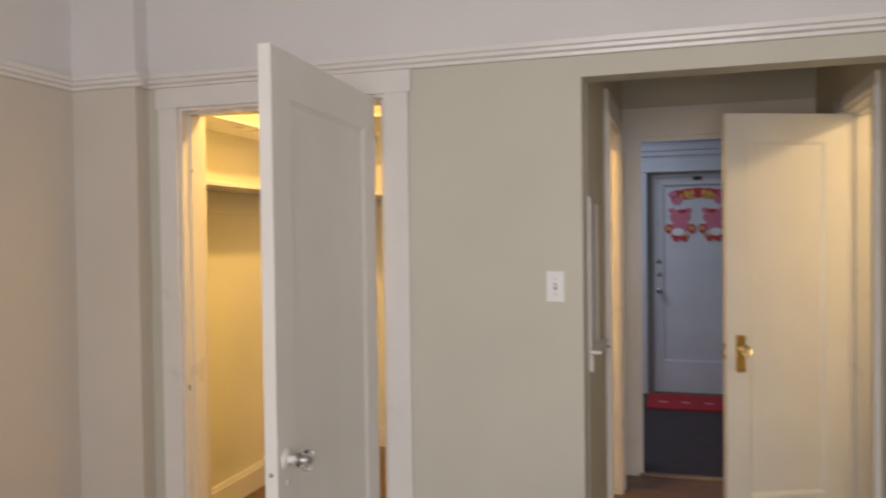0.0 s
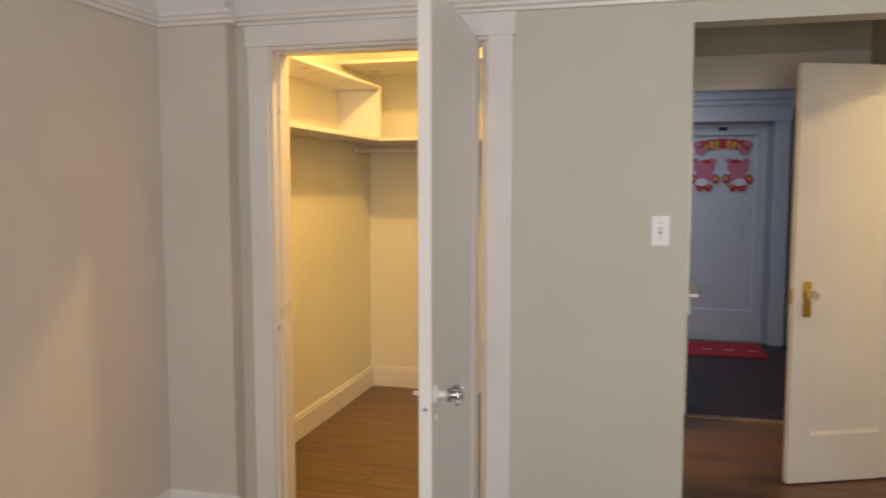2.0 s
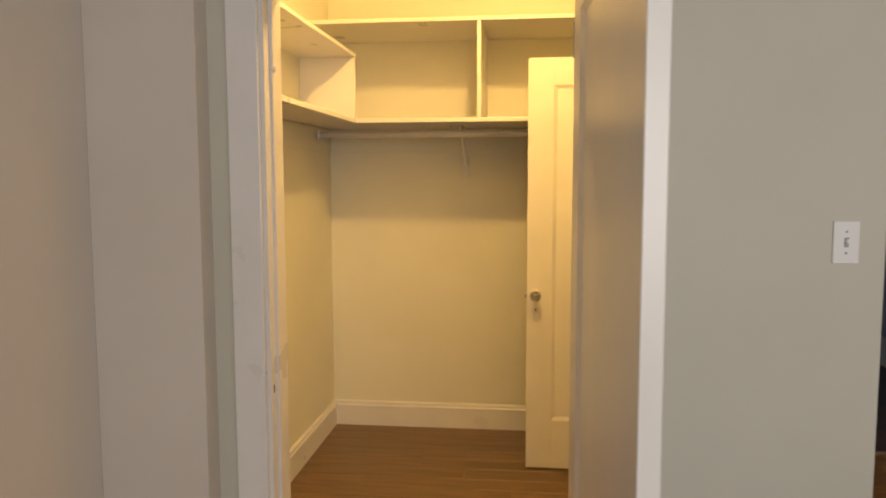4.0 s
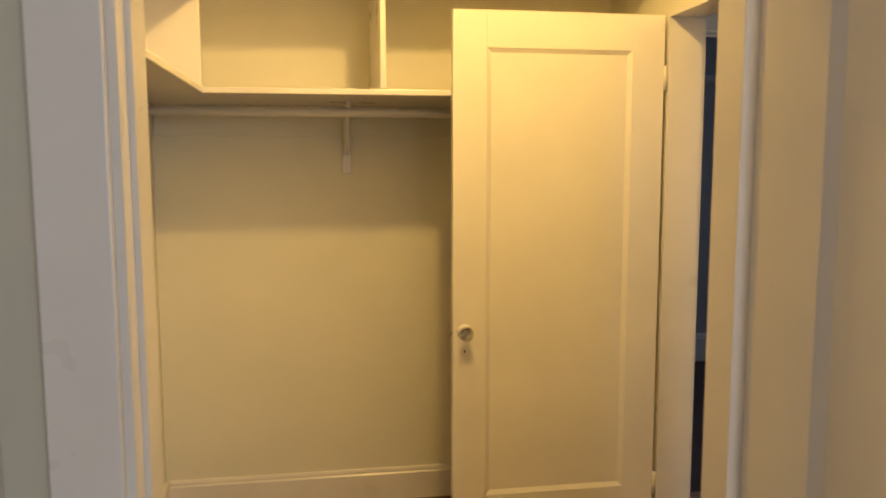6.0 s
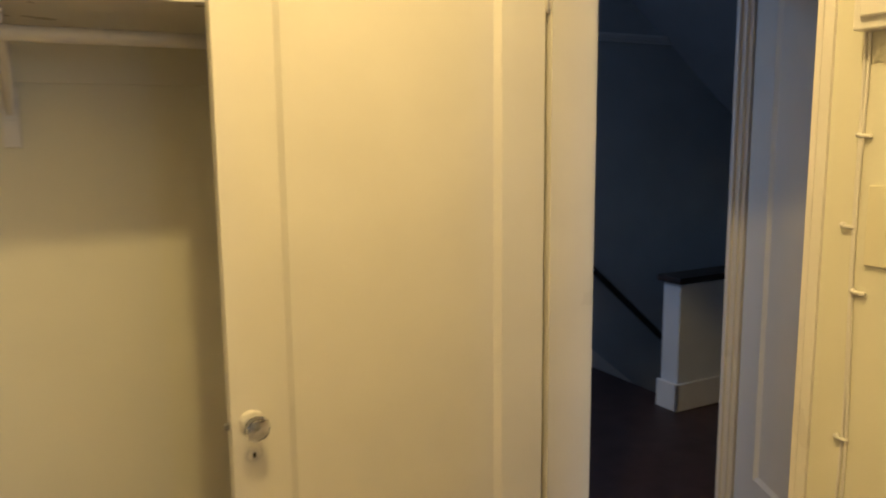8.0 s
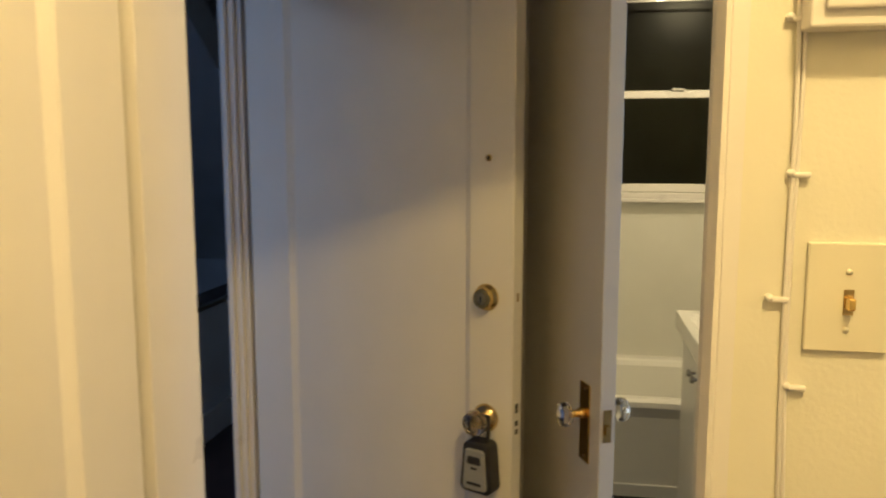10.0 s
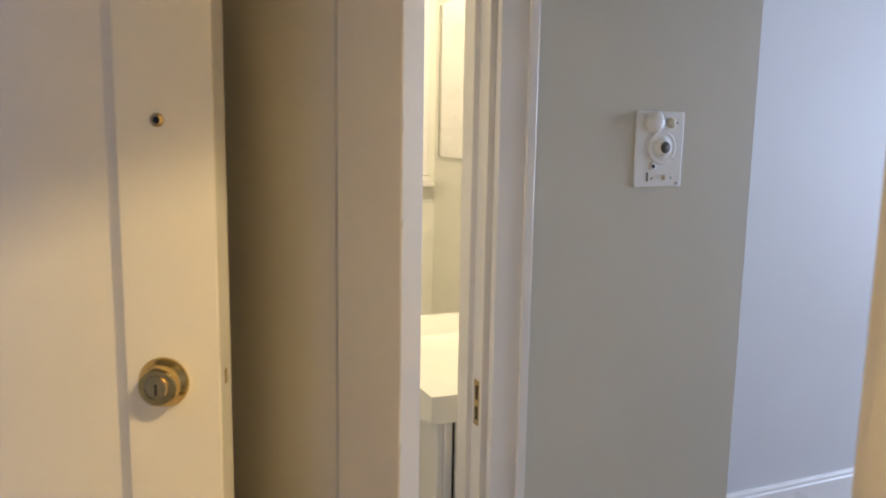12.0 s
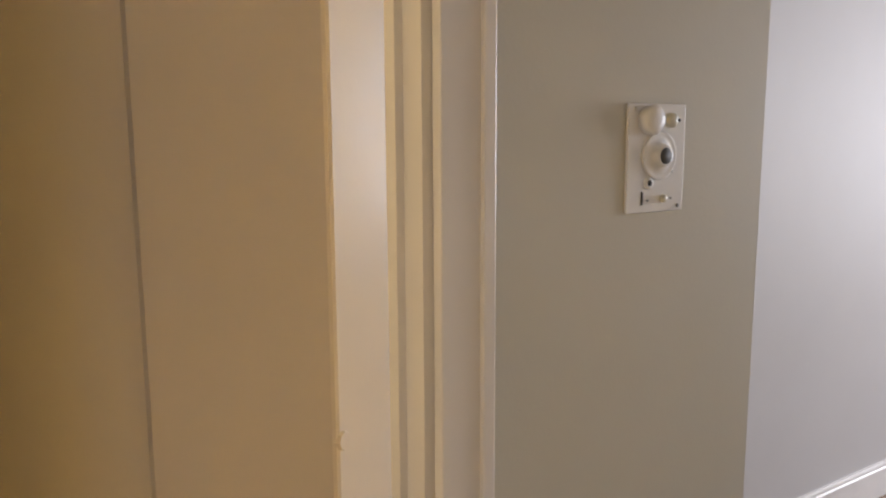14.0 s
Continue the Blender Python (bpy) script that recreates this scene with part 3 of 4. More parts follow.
st = boxes((-0.007, 0.007, -0.004, 0.004, 0, 0.36), bevel=0.001)
part("brace", st, TRIM, br, "", False, Matrix.Translation((-1.283, 2.254, 1.535)) @ Matrix.Rotation(radians(56), 4, "X"))
part("rod_hook", boxes((-1.290, -1.276, 1.936, 1.974, 1.706, 1.728), bevel=0.004), TRIM, br)
hk = thing("door_stay", "white painted metal stay on the closet door frame", "door stay")
part("slide", boxes((-1.6465, -1.637, 0.046, 0.058, 1.778, 1.99), bevel=0.002), TRIM, hk)
part("foot", lathe([(0.009, 0), (0.011, 0.006), (0.008, 0.014)], "x", 14), TRIM, hk, "", True, pose(-1.6465, 0.052, 1.773))
stp = thing("strike_plate", "small steel strike plate on the closet door frame", "strike plate", group="strike plates")
part("plate", boxes((-1.6472, -1.6455, 0.004, 0.028, 0.825, 0.885)), TRIM, stp)
part("slot", boxes((-1.6458, -1.6449, 0.012, 0.020, 0.845, 0.868)), DARKV, stp)

structure("trim_closet_inner_post", boxes((-1.74, -1.672, 0.1225, 0.203, 0.0, 2.03), bevel=0.003), TRIM, "white painted post beside the closet doorway")

# switch and cables beside the closet's inner doorway
sp = thing("closet_light_switch", "large cream switch plate with a toggle on the closet wall", "light switch")
part("plate", boxes((-0.1265, -0.1202, 0.767, 0.856, 1.270, 1.395), bevel=0.002), CREAM, sp)
part("slot", boxes((-0.1275, -0.1262, 0.8055, 0.8165, 1.313, 1.342)), OLDBR, sp, "dark toggle slot")
part("toggle", boxes((-0.141, -0.127, 0.807, 0.815, 1.320, 1.334), bevel=0.002), BRASS, sp)
for z in (1.296, 1.362):
    part("screw", lathe([(0.0035, 0), (0.0035, -0.0015)], "x", 10), CREAM, sp, "", True, pose(-0.1265, 0.812, z))


def tube(pts, r, seg=8):
    c = bpy.data.curves.new("path", "CURVE")
    c.dimensions, c.bevel_depth, c.bevel_resolution = "3D", r, 2
    s = c.splines.new("POLY")
    s.points.add(len(pts) - 1)
    for p, q in zip(s.points, pts):
        p.co = (*q, 1)
    tmp = bpy.data.objects.new("path", c)
    scene.collection.objects.link(tmp)
    me = bpy.data.meshes.new_from_object(tmp.evaluated_get(bpy.context.evaluated_depsgraph_get()))
    bpy.data.objects.remove(tmp)
    bpy.data.curves.remove(c)
    bm = bmesh.new()
    bm.from_mesh(me)
    bpy.data.meshes.remove(me)
    return bm


for k, (y, wob) in enumerate(((0.878, 0.0), (0.870, 1.3))):
    pts = [(-0.1232 - 0.0012 * math.sin(5 * z + wob), y + 0.004 * math.sin(4.3 * z + wob) + 0.002 * math.sin(11 * z), z) for z in np.linspace(0.10, 2.4, 60)]
    w = tagged(mesh_object("wall_cable", tube(pts, 0.0026), TRIM, True), "painted-over cable running up the closet wall", "cable", "cables on the closet wall")
CLIPS = ((0.880, 1.640), (0.870, 1.470), (0.886, 1.328), (0.862, 1.225), (0.872, 0.98), (0.876, 0.72))
k2 = thing("inner_strike_plate", "small painted strike plate on the inner door frame", "strike plate", group="strike plates")
part("plate", boxes((-0.076, -0.054, 0.9492, 0.9506, 0.83, 0.90)), STEEL, k2)
for y, z in CLIPS:
    c = thing("cable_clip", "small painted cable clip on the closet wall", "cable clip", pose(-0.1205, y, z), "cable clips")
    part("saddle", boxes((-0.008, 0.0, -0.012, 0.008, -0.003, 0.003), bevel=0.002), TRIM, c)
    part("nail", lathe([(0.0045, 0), (0.0045, -0.007), (0.002, -0.010)], "x", 10), TRIM, c, "", True, pose(0, 0.009, 0.002))
cab = thing("meter_box", "cream painted box with overhanging base high on the closet wall", "box")
part("body", boxes((-0.160, -0.1205, 0.48, 0.878, 1.625, 2.05), bevel=0.003), TRIM, cab)
part("door", boxes((-0.168, -0.1605, 0.495, 0.864, 1.643, 2.035), bevel=0.003), TRIM, cab)

# ---- room fittings ----
sw = thing("light_switch", "white single toggle switch plate on the sage wall", "light switch")
part("plate", boxes((-0.131, -0.066, -0.0055, -0.0005, 1.240, 1.351), bevel=0.002), WHITEP, sw)
part("slot", boxes((-0.104, -0.093, -0.0062, -0.0050, 1.283, 1.308)), GREYM, sw, "grey toggle slot")
part("toggle", boxes((-0.102, -0.095, -0.017, -0.006, 1.294, 1.304), bevel=0.002), WHITEP, sw)
for z in (1.268, 1.323):
    part("screw", lathe([(0.003, 0), (0.003, -0.0012)], "y", 10), STEEL, sw, "", True, pose(-0.0985, -0.0055, z))
ch = thing("door_chime", "white plastic door chime box mounted under the picture rail", "door chime")
part("cover", boxes((1.093, 1.221, -0.044, -0.0005, 1.884, 2.078), bevel=0.010), WHITEP, ch)
for k in range(5):
    part("louvre", boxes((1.122, 1.192, -0.0455, -0.0435, 2.014 + 0.011 * k, 2.018 + 0.011 * k)), GREYM, ch, "dark louvre slot")
for x in (1.116, 1.198):
    part("screw_hole", lathe([(0.004, 0), (0.004, -0.001)], "y", 10), GREYM, ch, "", False, pose(x, -0.0442, 2.064))
part("bottom_seam", boxes((1.099, 1.215, -0.0446, -0.0436, 1.894, 1.896)), GREYM, ch)
sd = thing("smoke_detector", "round white smoke detector high on the room wall", "smoke detector")
part("base", lathe([(0.066, 0), (0.066, 0.012), (0.060, 0.016)], "x", 28), WHITEP, sd, "", True, pose(-2.1295, -0.20, 2.535))
part("cover", lathe([(0.056, 0.015), (0.054, 0.032), (0.040, 0.040), (0.012, 0.042)], "x", 28), WHITEP, sd, "", True, pose(-2.1295, -0.20, 2.535))

# ---- vestibule fittings ----
ni = thing("wall_niche_frame", "white painted telephone niche frame with a small ledge", "telephone niche")
part("backing", boxes((0.0035, 0.006, 0.150, 0.430, 1.05, 1.60), bevel=0.002), TRIM, ni)
part("side_strip", boxes((0.0035, 0.013, 0.134, 0.149, 1.00, 1.62), bevel=0.003), TRIM, ni)
part("side_strip", boxes((0.0035, 0.010, 0.431, 0.452, 1.00, 1.60), bevel=0.003), TRIM, ni)
part("ledge", boxes((0.0035, 0.050, 0.128, 0.462, 1.035, 1.049), bevel=0.004), TRIM, ni)
part("corbel", boxes((0.0035, 0.020, 0.134, 0.156, 0.965, 1.034), bevel=0.008), TRIM, ni)
part("pencil_clip", lathe([(0.006, 0), (0.006, 0.018)], "x", 10), STEEL, ni, "dark metal knob on the ledge", True, pose(0.050, 0.30, 1.04))
ic = thing("intercom_panel", "white painted old intercom plate with round speaker and buttons", "intercom")
X = 1.0758
part("plate", boxes((X - 0.005, X, 0.205, 0.330, 1.365, 1.528), bevel=0.002), WHITEP, ic)


def on_plate(name, u, v, r, d, mat, label="", ring=None):
    """A round piece on the intercom's plate; u and v go across and down it."""
    y, z = 0.330 - 0.125 * u, 1.528 - 0.163 * v
    prof = ring or [(r, 0), (r, -d * 0.7), (r * 0.8, -d)]
    return part(name, lathe(prof, "x", 24), mat, ic, label, True, pose(X - 0.005, y, z))


on_plate("ear_button", 0.33, 0.15, 0.022, 0.018, WHITEP, "round white push button", [(0.021, 0), (0.022, -0.008), (0.022, -0.013), (0.018, -0.018), (0.008, -0.020)])
on_plate("small_button", 0.70, 0.15, 0.010, 0.012, CREAM, "small yellowed push button", [(0.011, 0), (0.011, -0.008), (0.008, -0.012)])
on_plate("button_hole", 0.77, 0.15, 0.003, 0.001, DARKV, "dark hole", [(0.0028, -0.0100), (0.0028, -0.0122)])
for v in (0.115, 0.18):
    on_plate("screw", 0.535, v, 0.004, 0.003, STEEL, "small dark screw")
on_plate("speaker_ring", 0.53, 0.475, 0.036, 0.012, WHITEP, "round raised speaker rim with a short mouthpiece", [(0.037, 0), (0.037, -0.003), (0.035, -0.0045), (0.032, -0.0035), (0.019, -0.004), (0.0165, -0.012), (0.0155, -0.015), (0.0125, -0.015)])
on_plate("speaker_mouth", 0.53, 0.475, 0.011, 0.001, DGREY, "dark grey mouthpiece opening", [(0.0127, -0.0145), (0.0122, -0.0156)])
on_plate("pin", 0.76, 0.62, 0.003, 0.003, GREYM)
on_plate("bell_button", 0.37, 0.725, 0.009, 0.003, WHITEP)
on_plate("bell_hole", 0.37, 0.725, 0.004, 0.004, DARKV, "dark hole", [(0.0045, -0.002), (0.0045, -0.0036)])
part("slot", boxes((X - 0.0062, X - 0.0045, 0.2955, 0.2985, 1.377, 1.397)), DARKV, ic, "dark slot")
on_plate("pin", 0.36, 0.885, 0.002, 0.002, GREYM)
on_plate("peg", 0.62, 0.875, 0.006, 0.007, CREAM, "small yellowed peg")
on_plate("pin", 0.77, 0.875, 0.002, 0.002, GREYM)
on_plate("screw", 0.90, 0.95, 0.003, 0.002, GREYM)
on_plate("screw", 0.12, 0.05, 0.003, 0.002, WHITEP)
s2 = thing("bath_strike_plate", "tall brass strike plate on the bathroom door frame", "strike plate", group="strike plates")
part("plate", boxes((1.090, 1.112, 0.6775, 0.6790, 0.866, 0.964), bevel=0.0004), OLDBR, s2)
for z0, z1 in ((0.878, 0.906), (0.922, 0.952)):
    part("slot", boxes((1.095, 1.104, 0.6788, 0.6797, z0, z1)), DARKV, s2)

# ---- bathroom ----
va = thing("bathroom_vanity", "white vanity cabinet with drawers and small dark knobs", "vanity")
part("body", boxes((1.285, 1.995, 0.051, 0.670, 0.003, 0.8105), bevel=0.003), WHITEP, va)
for x0, x1, xk in ((1.290, 1.637, 1.600), (1.643, 1.990, 1.680)):
    dd = part("door", boxes((x0, x1, 0.6705, 0.688, 0.06, 0.80), bevel=0.003), WHITEP, va)
    part("knob", lathe([(0.005, 0), (0.005, 0.012), (0.014, 0.018), (0.012, 0.028)], "y", 16), STEEL, dd, "small dark metal knob", True, pose(xk, 0.688, 0.723))
part("side_gap", boxes((1.2840, 1.2848, 0.645, 0.651, 0.01, 0.80)), DARKV, va, "dark joint in the side")
ba = thing("wash_basin", "white porcelain basin slab with a sunken bowl on the vanity", "basin")
bb = bmesh.new()
X0, X1, Y0, Y1, Z0, Z1 = 1.260, 2.020, 0.051, 0.715, 0.811, 0.877
xs, ys = np.linspace(X0, X1, 37), np.linspace(Y0, Y1, 25)
grid = [[bb.verts.new((x, y, Z1 - 0.052 * min(1, max(0, 1.35 - (abs((x - 1.64) / 0.33) ** 4 + abs((y - 0.41) / 0.25) ** 4)) / 0.5))) for y in ys] for x in xs]
for i in range(36):
    for j in range(24):
        bb.faces.new((grid[i][j], grid[i + 1][j], grid[i + 1][j + 1], grid[i][j + 1]))
low = [bb.verts.new(p) for p in ((X0, Y0, Z0), (X1, Y0, Z0), (X1, Y1, Z0), (X0, Y1, Z0))]
bb.faces.new(low)
bb.faces.new([low[0], low[1]] + [grid[i][0] for i in range(36, -1, -1)])
bb.faces.new([low[3], low[2]] + [grid[i][24] for i in range(36, -1, -1)])
bb.faces.new([low[0], low[3]] + [grid[0][j] for j in range(24, -1, -1)])
bb.faces.new([low[1], low[2]] + [grid[36][j] for j in range(24, -1, -1)])
bmesh.ops.recalc_face_normals(bb, faces=bb.faces)
part("slab", bb, PORC, ba)
fa = part("tap", lathe([(0.022, 0), (0.022, 0.01), (0.014, 0.02), (0.013, 0.12), (0.016, 0.13)], "z", 18), CHROME, ba, "chrome basin tap", True, pose(1.64, 0.095, 0.877))
part("spout", boxes((-0.010, 0.010, 0.0, 0.12, 0.10, 0.118), bevel=0.006), CHROME, fa)
tb = thing("bathtub", "white enamelled bathtub with a rounded rim under the window", "bathtub")
tm = bmesh.new()
prof = [(2.23, 0.003), (2.23, 0.36), (2.215, 0.39), (2.203, 0.412), (2.205, 0.434), (2.225, 0.446), (2.26, 0.445), (2.29, 0.43), (2.34, 0.18), (2.42, 0.10), (2.68, 0.10), (2.78, 0.18), (2.82, 0.425), (2.835, 0.446), (2.85, 0.453), (2.898, 0.456), (2.898, 0.003)]
for y in (0.051, 2.049):
    for p in prof:
        tm.verts.new((p[0], y, p[1]))
tm.verts.ensure_lookup_table()
n = len(prof)
for k in range(n):
    tm.faces.new((tm.verts[k], tm.verts[(k + 1) % n], tm.verts[n + (k + 1) % n], tm.verts[n + k]))
tm.faces.new(tm.verts[:n])
tm.faces.new(tm.verts[n:])
bmesh.ops.recalc_face_normals(tm, faces=tm.faces)
part("tub", tm, PORC, tb, "", False)
part("drain_cover", lathe([(0.03, 0), (0.03, 0.004), (0.02, 0.006)], "z", 18), CHROME, tb, "chrome drain cover", True, pose(2.55, 0.5, 0.10))
part("apron_foot", boxes((2.222, 2.2295, 0.06, 2.04, 0.003, 0.06), bevel=0.002), PORC, tb)
wi = thing("window_bath", "white sash window with dark panes over the bathtub", "window", kind="structure")
part("window_frame", boxes((2.885, 2.8995, 0.085, 0.20, 1.29, 2.28), (2.885, 2.8995, 1.05, 1.12, 1.29, 2.28), (2.885, 2.8995, 0.085, 1.12, 2.281, 2.36), (2.86, 2.8995, 0.085, 1.15, 1.262, 1.289), bevel=0.004), TRIM, wi)
part("sill", boxes((2.850, 2.8995, 0.07, 1.16, 1.243, 1.2615), bevel=0.004), TRIM, wi)
for name, z0, z1, x in (("lower_sash", 1.292, 1.785, 2.915), ("upper_sash", 1.752, 2.278, 2.950)):
    sa = part(name, boxes((x, x + 0.03, 0.191, 0.250, z0, z1), (x, x + 0.03, 0.99, 1.048, z0, z1), (x, x + 0.03, 0.250, 0.99, z0, z0 + 0.040), (x, x + 0.03, 0.250, 0.99, z1 - 0.033, z1), bevel=0.003), TRIM, wi)
    pn = part("pane", boxes((x + 0.013, x + 0.017, 0.243, 0.997, z0 + 0.03, z1 - 0.03)), PANE, sa, "dark frosted pane")
    pn.visible_shadow = False
part("sash_lock", boxes((2.908, 2.945, 0.60, 0.66, 1.786, 1.799), bevel=0.003), STEEL, wi, "small sash lock")
cr = thing("curtain_rod", "thin chrome curtain rod across the bathroom window", "curtain rod")
part("rod", lathe([(0.006, 0.052), (0.006, 1.6)], "y", 12), CHROME, cr, "", True, pose(2.83, 0, 2.20))
part("end_bracket", boxes((2.82, 2.8995, 1.59, 1.61, 2.185, 2.215), bevel=0.003), CHROME, cr)
mi = thing("wall_mirror", "frameless mirror panel on the bathroom wall beside the window", "mirror")
part("backing", boxes((2.474, 2.850, 0.0505, 0.054, 1.375, 2.02), bevel=0.0005), TILE, mi)
part("glass", boxes((2.475, 2.849, 0.0545, 0.058, 1.376, 2.019), bevel=0.0004), MIRROR, mi, "silvered mirror glass")
bl = thing("vanity_light", "small white lampholder over the bathroom vanity", "wall light")
part("backplate", boxes((1.85, 2.05, 0.0505, 0.075, 2.33, 2.40), bevel=0.006), WHITEP, bl)
part("socket", lathe([(0.02, 0.075), (0.022, 0.15), (0.028, 0.21)], "y", 18), WHITEP, bl, "", True, pose(1.95, 0, 2.365))
cl = thing("closet_ceiling_lampholder", "white porcelain lampholder on the closet ceiling", "lampholder")
part("base", lathe([(0.055, ZC - 0.001), (0.055, ZC - 0.02), (0.030, ZC - 0.03), (0.022, ZC - 0.035), (0.020, ZC - 0.05)], "z", 24), WHITEP, cl, "", True, pose(LB[0], LB[1], 0))

# ---- public hall ----
HALL_SIZE = Matrix.Translation((0.15, -2.243, 0)) @ Matrix.Scale(0.944, 4) @ Matrix.Translation((-0.15, 2.243, 0))
nd = thing("neighbour_door", "grey-white panelled apartment door across the hall with paper decorations", "door", HALL_SIZE)
yN = 5.012
part("leaf", panel_leaf(0.82, 2.11, t=0.045, stile=0.095, top=0.095, bottom=0.30), HALLD, nd, "", False, Matrix.Translation((0.930, yN + 0.005, 0.01)) @ Matrix.Rotation(math.pi, 4, "Z"))
# lining in the darker wall colour, which paints in the shade of the reveal
part("frame", boxes((0.0555, 0.108, 4.90 + 0.06, 4.90 + 0.119, 0, 2.122), (0.932, 0.9845, 4.90 + 0.06, 4.90 + 0.119, 0, 2.122), (0.0555, 0.9845, 4.90 + 0.06, 4.90 + 0.119, 2.1225, 2.1545), bevel=0.003), HALLW, nd, "door lining with its shade put into a grey colour")
for x0, x1 in ((-0.085, 0.055), (0.985, 1.115)):
    part("casing", boxes((x0, x1, 4.90 - 0.028, 4.90 - 0.0005, 0, 2.140), bevel=0.004), HALLT, nd)
# grey strip laid along the panel's top groove as its painted shade
part("panel_top_shade", boxes((0.205, 0.845, yN - 0.0425, yN - 0.040, 2.008, 2.017)), GREYM, nd, "grey strip painting the shade in the panel's top groove")
part("head_board", boxes((-0.10, 1.13, 4.90 - 0.034, 4.90 - 0.0005, 2.1405, 2.249), bevel=0.004), HALLT, nd)
part("door_viewer_plate", boxes((0.483, 0.560, yN - 0.056, yN - 0.040, 2.062, 2.094), bevel=0.003), BLACK, nd, "small black plate at the door's head")
for x, z, r in ((0.160, 1.645, 0.008), (0.160, 1.285, 0.022), (0.165, 1.16, 0.020)):
    part("lock", lathe([(r, 0), (r, -0.012), (r * 0.7, -0.018)], "y", 18), STEEL, nd, "round steel lock", True, pose(x, yN - 0.040, z))
part("knob", lathe([(0.030, 0), (0.014, -0.01), (0.012, -0.03), (0.030, -0.045), (0.024, -0.062)], "y", 20), CHROME, nd, "round chrome knob", True, pose(0.165, yN - 0.040, 1.0))


def blob(items, y, t=0.003):
    """Flat paper shapes made of joined ellipses (x, z, half width, half height)."""
    bm = bmesh.new()
    for k, (x, z, a, b) in enumerate(items):
        n = 20
        d = 0.0004 * k
        f = [bm.verts.new((x + a * math.cos(2 * math.pi * i / n), y - t - d, z + b * math.sin(2 * math.pi * i / n))) for i in range(n)]
        g = [bm.verts.new((v.co.x, y, v.co.z)) for v in f]
        bm.faces.new(f)
        bm.faces.new(g)
        for i in range(n):
            bm.faces.new((f[i], f[(i + 1) % n], g[(i + 1) % n], g[i]))
    bmesh.ops.recalc_face_normals(bm, faces=bm.faces)
    return bm


yS = yN - 0.034
bn = thing("paper_banner", "red and gold arched paper banner with pink ends on the door", "decoration", HALL_SIZE)
part("scroll", blob([(0.34, 1.915, 0.075, 0.055), (0.43, 1.930, 0.09, 0.052), (0.524, 1.938, 0.11, 0.050), (0.62, 1.930, 0.09, 0.052), (0.71, 1.915, 0.075, 0.055)], yS), REDP, bn)
for e in ((0.425, 1.930, 0.026, 0.034), (0.475, 1.938, 0.018, 0.028), (0.580, 1.938, 0.022, 0.030), (0.632, 1.928, 0.024, 0.032), (0.46, 1.895, 0.045, 0.010), (0.60, 1.895, 0.045, 0.010), (0.375, 1.905, 0.012, 0.030), (0.675, 1.905, 0.012, 0.030)):
    part("gold_shape", blob([e], yS - 0.005, 0.002), GOLDP, bn)
for e in ((0.295, 1.925, 0.042, 0.036), (0.752, 1.925, 0.042, 0.036), (0.325, 1.868, 0.050, 0.040), (0.722, 1.868, 0.050, 0.040)):
    part("pink_end", blob([e], yS - 0.006, 0.002), PINK, bn)
for s, x in ((-1, 0.362), (1, 0.668)):
    fg = thing("paper_cutout", "pink, red and white round festive paper cutout stuck on the door", "decoration", HALL_SIZE, group="paper cutouts")
    part("pink_shape", blob([(x, 1.710, 0.098, 0.072), (x - 0.075, 1.772, 0.034, 0.026), (x + 0.075, 1.772, 0.034, 0.026), (x, 1.62, 0.085, 0.055)], yS), PINK, fg)
    part("red_hat", blob([(x - 0.02 * s, 1.765, 0.045, 0.020)], yS - 0.005, 0.002), REDP, fg)
    part("red_shape", blob([(x - 0.105, 1.595, 0.036, 0.048), (x + 0.105, 1.595, 0.036, 0.048), (x, 1.525, 0.085, 0.030), (x - 0.04, 1.492, 0.028, 0.018), (x + 0.04, 1.492, 0.028, 0.018)], yS - 0.005, 0.002), REDP, fg)
    part("white_belly", blob([(x + 0.02 * s, 1.565, 0.060, 0.038)], yS - 0.008, 0.002), WHITEP, fg)
    for e in ((x - 0.105, 1.600, 0.018, 0.022), (x + 0.105, 1.600, 0.018, 0.022), (x - 0.05 * s, 1.535, 0.020, 0.012)):
        part("gold_shape", blob([e], yS - 0.009, 0.002), GOLDP, fg)
mt = thing("door_mat", "bright red door mat lying before the neighbour's door", "door mat", HALL_SIZE)
part("mat", boxes((0.06, 0.905, 4.24, 4.90 - 0.035, 0.0, 0.014), bevel=0.004), REDM, mt)
for x in (0.20, 0.40, 0.60, 0.80):
    part("emblem", boxes((x - 0.04, x + 0.04, 4.46, 4.52, 0.014, 0.0155)), PINK, mt, "pale woven bar")
th = structure("trim_threshold", boxes((EO[0], EO[1], 2.045, 2.094, -0.011, 0.012), bevel=0.004), SILL, "worn brown wooden door threshold")
HR = [(0, 0), (0.020, 0.0), (0.026, 0.03), (0.040, 0.045), (0.042, 0.08), (0.056, 0.09), (0.060, 0.135), (0.066, 0.14), (0.066, 0.150), (0, 0.150)]
structure("trim_hall_rail", extrude_profile(HR, (-1.88, NW, 2.124), (1.24, NW, 2.124)), HALLT, "pale stepped moulding in the hall")
structure("trim_hall_rail_right", extrude_profile(RP, (1.37, SW, 2.085), (3.2, SW, 2.085)), HALLT, "pale picture rail in the hall")
sg = thing("stair_guard_wall", "low white stair guard wall with a dark wooden cap", "guard wall")
part("guard", boxes((1.68, 4.89, 2.98, 3.10, 0.0, 0.69), bevel=0.003), HALLD, sg)
part("cap", boxes((1.65, 4.89, 2.955, 3.125, 0.6905, 0.725), bevel=0.008), DARKWOOD, sg, "dark wooden cap rail")
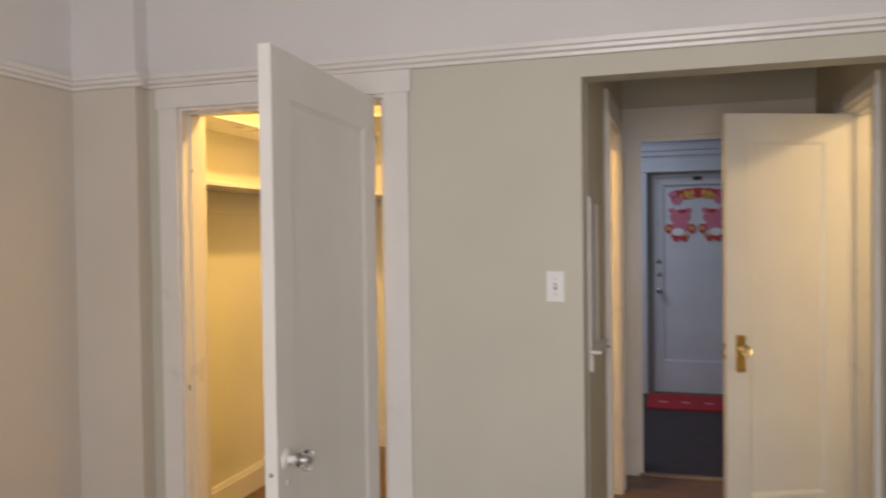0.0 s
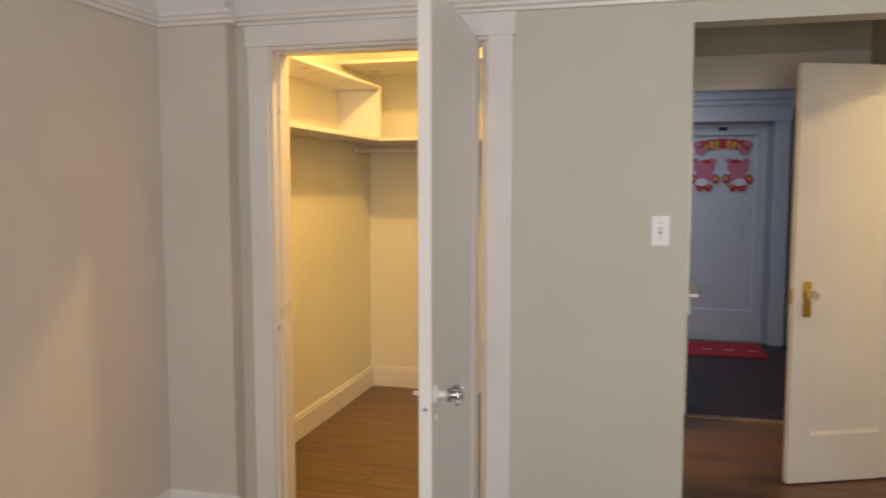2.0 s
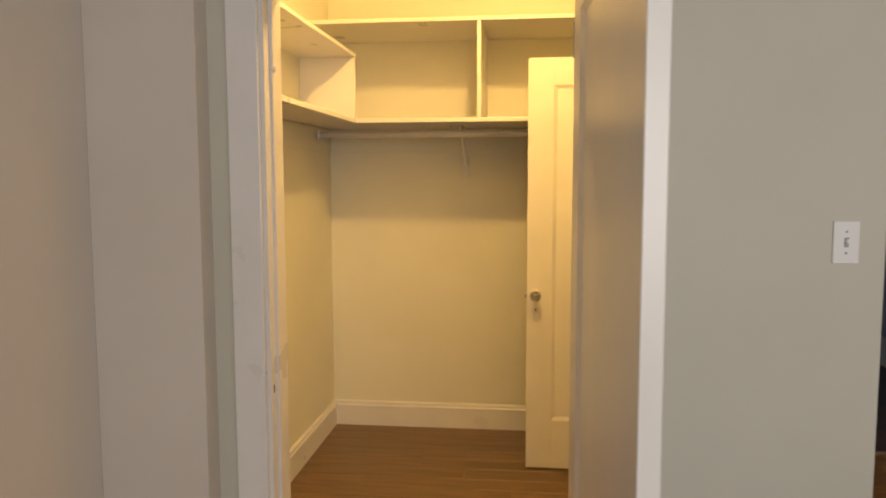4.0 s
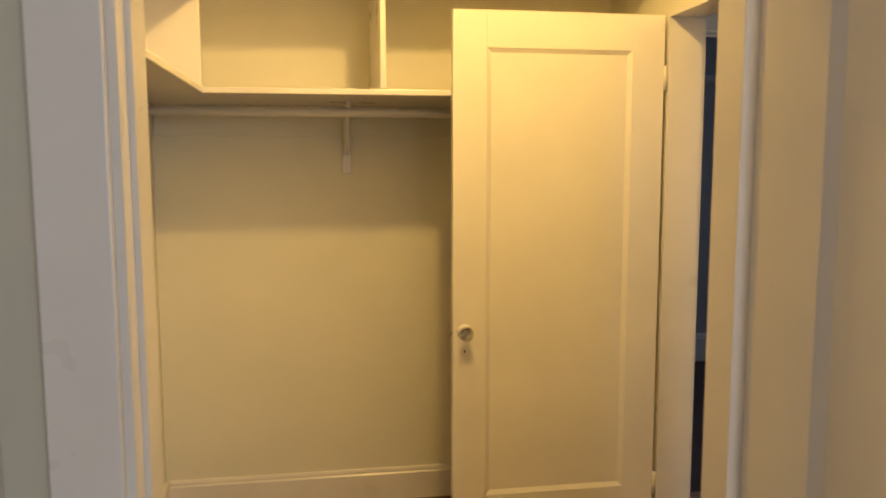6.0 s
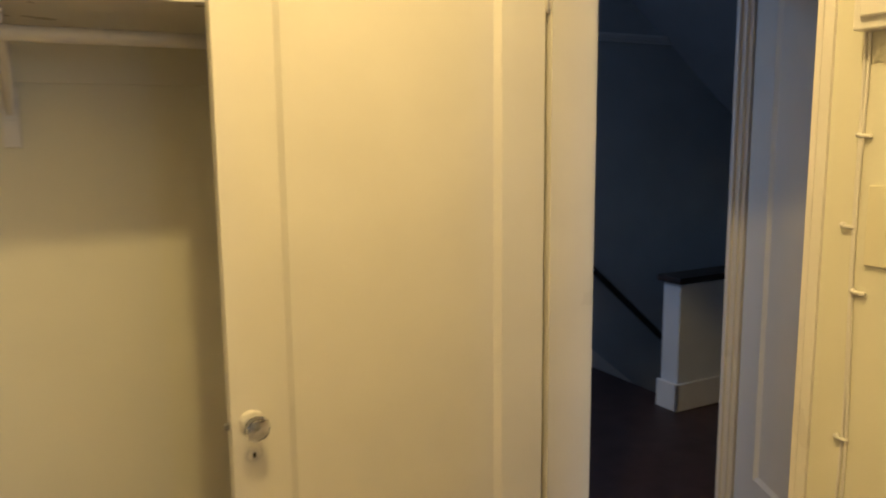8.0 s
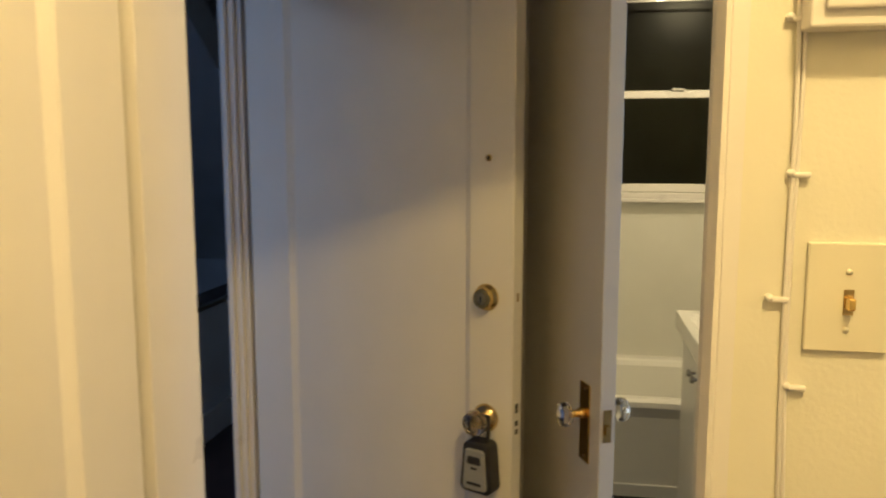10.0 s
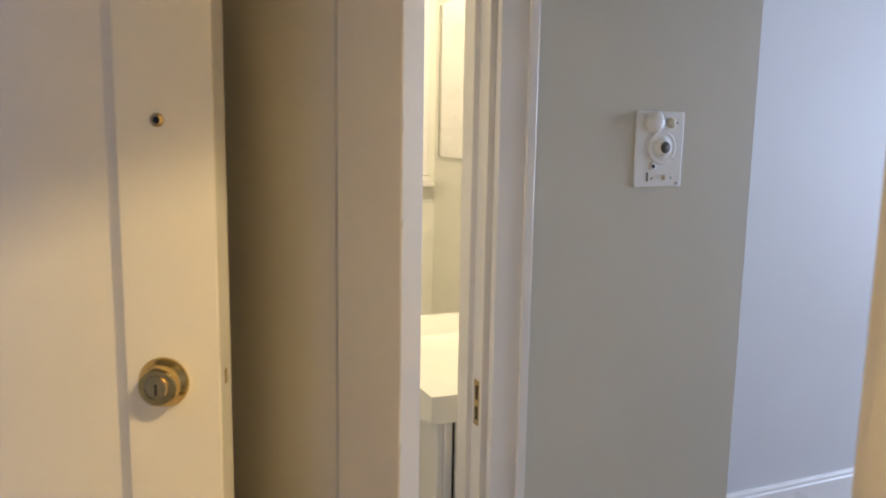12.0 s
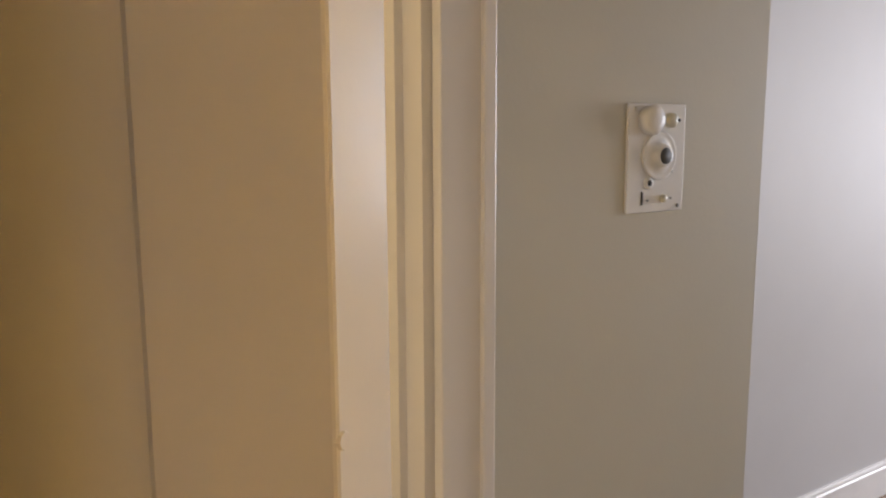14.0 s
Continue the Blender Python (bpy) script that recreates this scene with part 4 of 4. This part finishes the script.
part("plinth", boxes((1.662, 4.89, 2.962, 2.9795, 0.0, 0.15), (1.662, 1.6795, 2.962, 3.115, 0.0, 0.15), bevel=0.004), TRIM, sg, "white plinth")
hr = thing("handrail", "dark wooden handrail running down the stair wall", "handrail")
part("rail", tube([(1.895, SW - 0.07, 0.752), (2.681, SW - 0.07, 0.075), (3.60, SW - 0.07, -0.716)], 0.024), DARKWOOD, hr, "", True)
for x in (2.118, 3.05):
    z = 0.752 - 0.861 * (x - 1.895)
    part("bracket", tube([(x, SW - 0.07, z - 0.02), (x, SW - 0.05, z - 0.07), (x, SW - 0.001, z - 0.08)], 0.008), BLACK, hr, "dark metal bracket", True)
stair = thing("staircase", "dark carpeted staircase going down beside the hall", "staircase")
for k in range(8):
    part("step", boxes((1.78 + 0.22 * k, 2.00 + 0.22 * k + 0.02, 3.10, SW - 0.001, -0.19 * (k + 1) - 0.04, -0.19 * (k + 1)), (1.78 + 0.22 * k, 1.80 + 0.22 * k, 3.10, SW - 0.001, -0.19 * (k + 1), -0.19 * k - 0.001), bevel=0.0), CARPET, stair)
skirt = bmesh.new()
sv = [(1.60, 0.0), (1.60, 0.212), (1.861, 0.212), (4.06, -1.57), (3.80, -1.57)]
fa_ = [skirt.verts.new((x, SW - 0.022, z)) for x, z in sv]
fb_ = [skirt.verts.new((x, SW - 0.0005, z)) for x, z in sv]
skirt.faces.new(fa_)
skirt.faces.new(fb_)
for k in range(5):
    skirt.faces.new((fa_[k], fa_[(k + 1) % 5], fb_[(k + 1) % 5], fb_[k]))
bmesh.ops.recalc_face_normals(skirt, faces=skirt.faces)
structure("trim_stair_skirting", skirt, TRIM, "white sloping stair skirting")
sf = bmesh.new()
sv = [(1.95, 2.77), (4.89, 0.6), (4.89, 0.85), (2.3, 2.77)]
fa_ = [sf.verts.new((x, 3.10, z)) for x, z in sv]
fb_ = [sf.verts.new((x, SW - 0.001, z)) for x, z in sv]
sf.faces.new(fa_)
sf.faces.new(fb_)
for k in range(4):
    sf.faces.new((fa_[k], fa_[(k + 1) % 4], fb_[(k + 1) % 4], fb_[k]))
bmesh.ops.recalc_face_normals(sf, faces=sf.faces)
structure("ceiling_stair_soffit", sf, HALLW, "sloping soffit of the flight above")

# ---- floor planks ----
floor = bpy.data.objects["floor"]
PLANKS = {}


def plank_mesh(length, width):
    key = (round(length, 3), round(width, 3))
    if key not in PLANKS:
        bm = bmesh.new()
        box(bm, 0, length - 0.0012, 0.0006, width - 0.0006, -0.0118, 0.0)
        top = [e for e in bm.edges if all(v.co.z > -0.001 for v in e.verts)]
        bmesh.ops.bevel(bm, geom=top, offset=0.0012, segments=1, affect="EDGES")
        me = bpy.data.meshes.new("plank")
        bm.to_mesh(me)
        bm.free()
        me.materials.append(FLOORW)
        PLANKS[key] = me
    return PLANKS[key]


def lay(x0, x1, y0, y1, width=0.125, run=1.2):
    rng = random.Random(int(x0 * 100 + y0 * 37))
    rows = max(1, round((y1 - y0) / width))
    w = (y1 - y0) / rows
    for r in range(rows):
        x = x0
        first = run * rng.choice((0.3, 0.5, 0.7, 0.9))
        while x < x1 - 0.01:
            ln = min(first, x1 - x)
            if x1 - x - ln < 0.15:
                ln = x1 - x
            ob = new("plank", plank_mesh(ln, w))
            ob.location = (x, y0 + r * w, 0)
            ob.parent = floor
            x += ln
            first = run


lay(-2.07, -0.12, 0.12, 2.278)
lay(-0.12, 0.0, KO[0], KO[1], run=0.6)
lay(0.0, 1.076, 0.12, 2.05)
lay(0.0, 1.076, 0.0, 0.12)
lay(CO[0], CO[1], 0.0, 0.12)
lay(1.076, 1.20, BO[0], BO[1], run=0.6)
lay(-2.13, 1.80, -4.63, 0.0, 0.1286, 1.45)
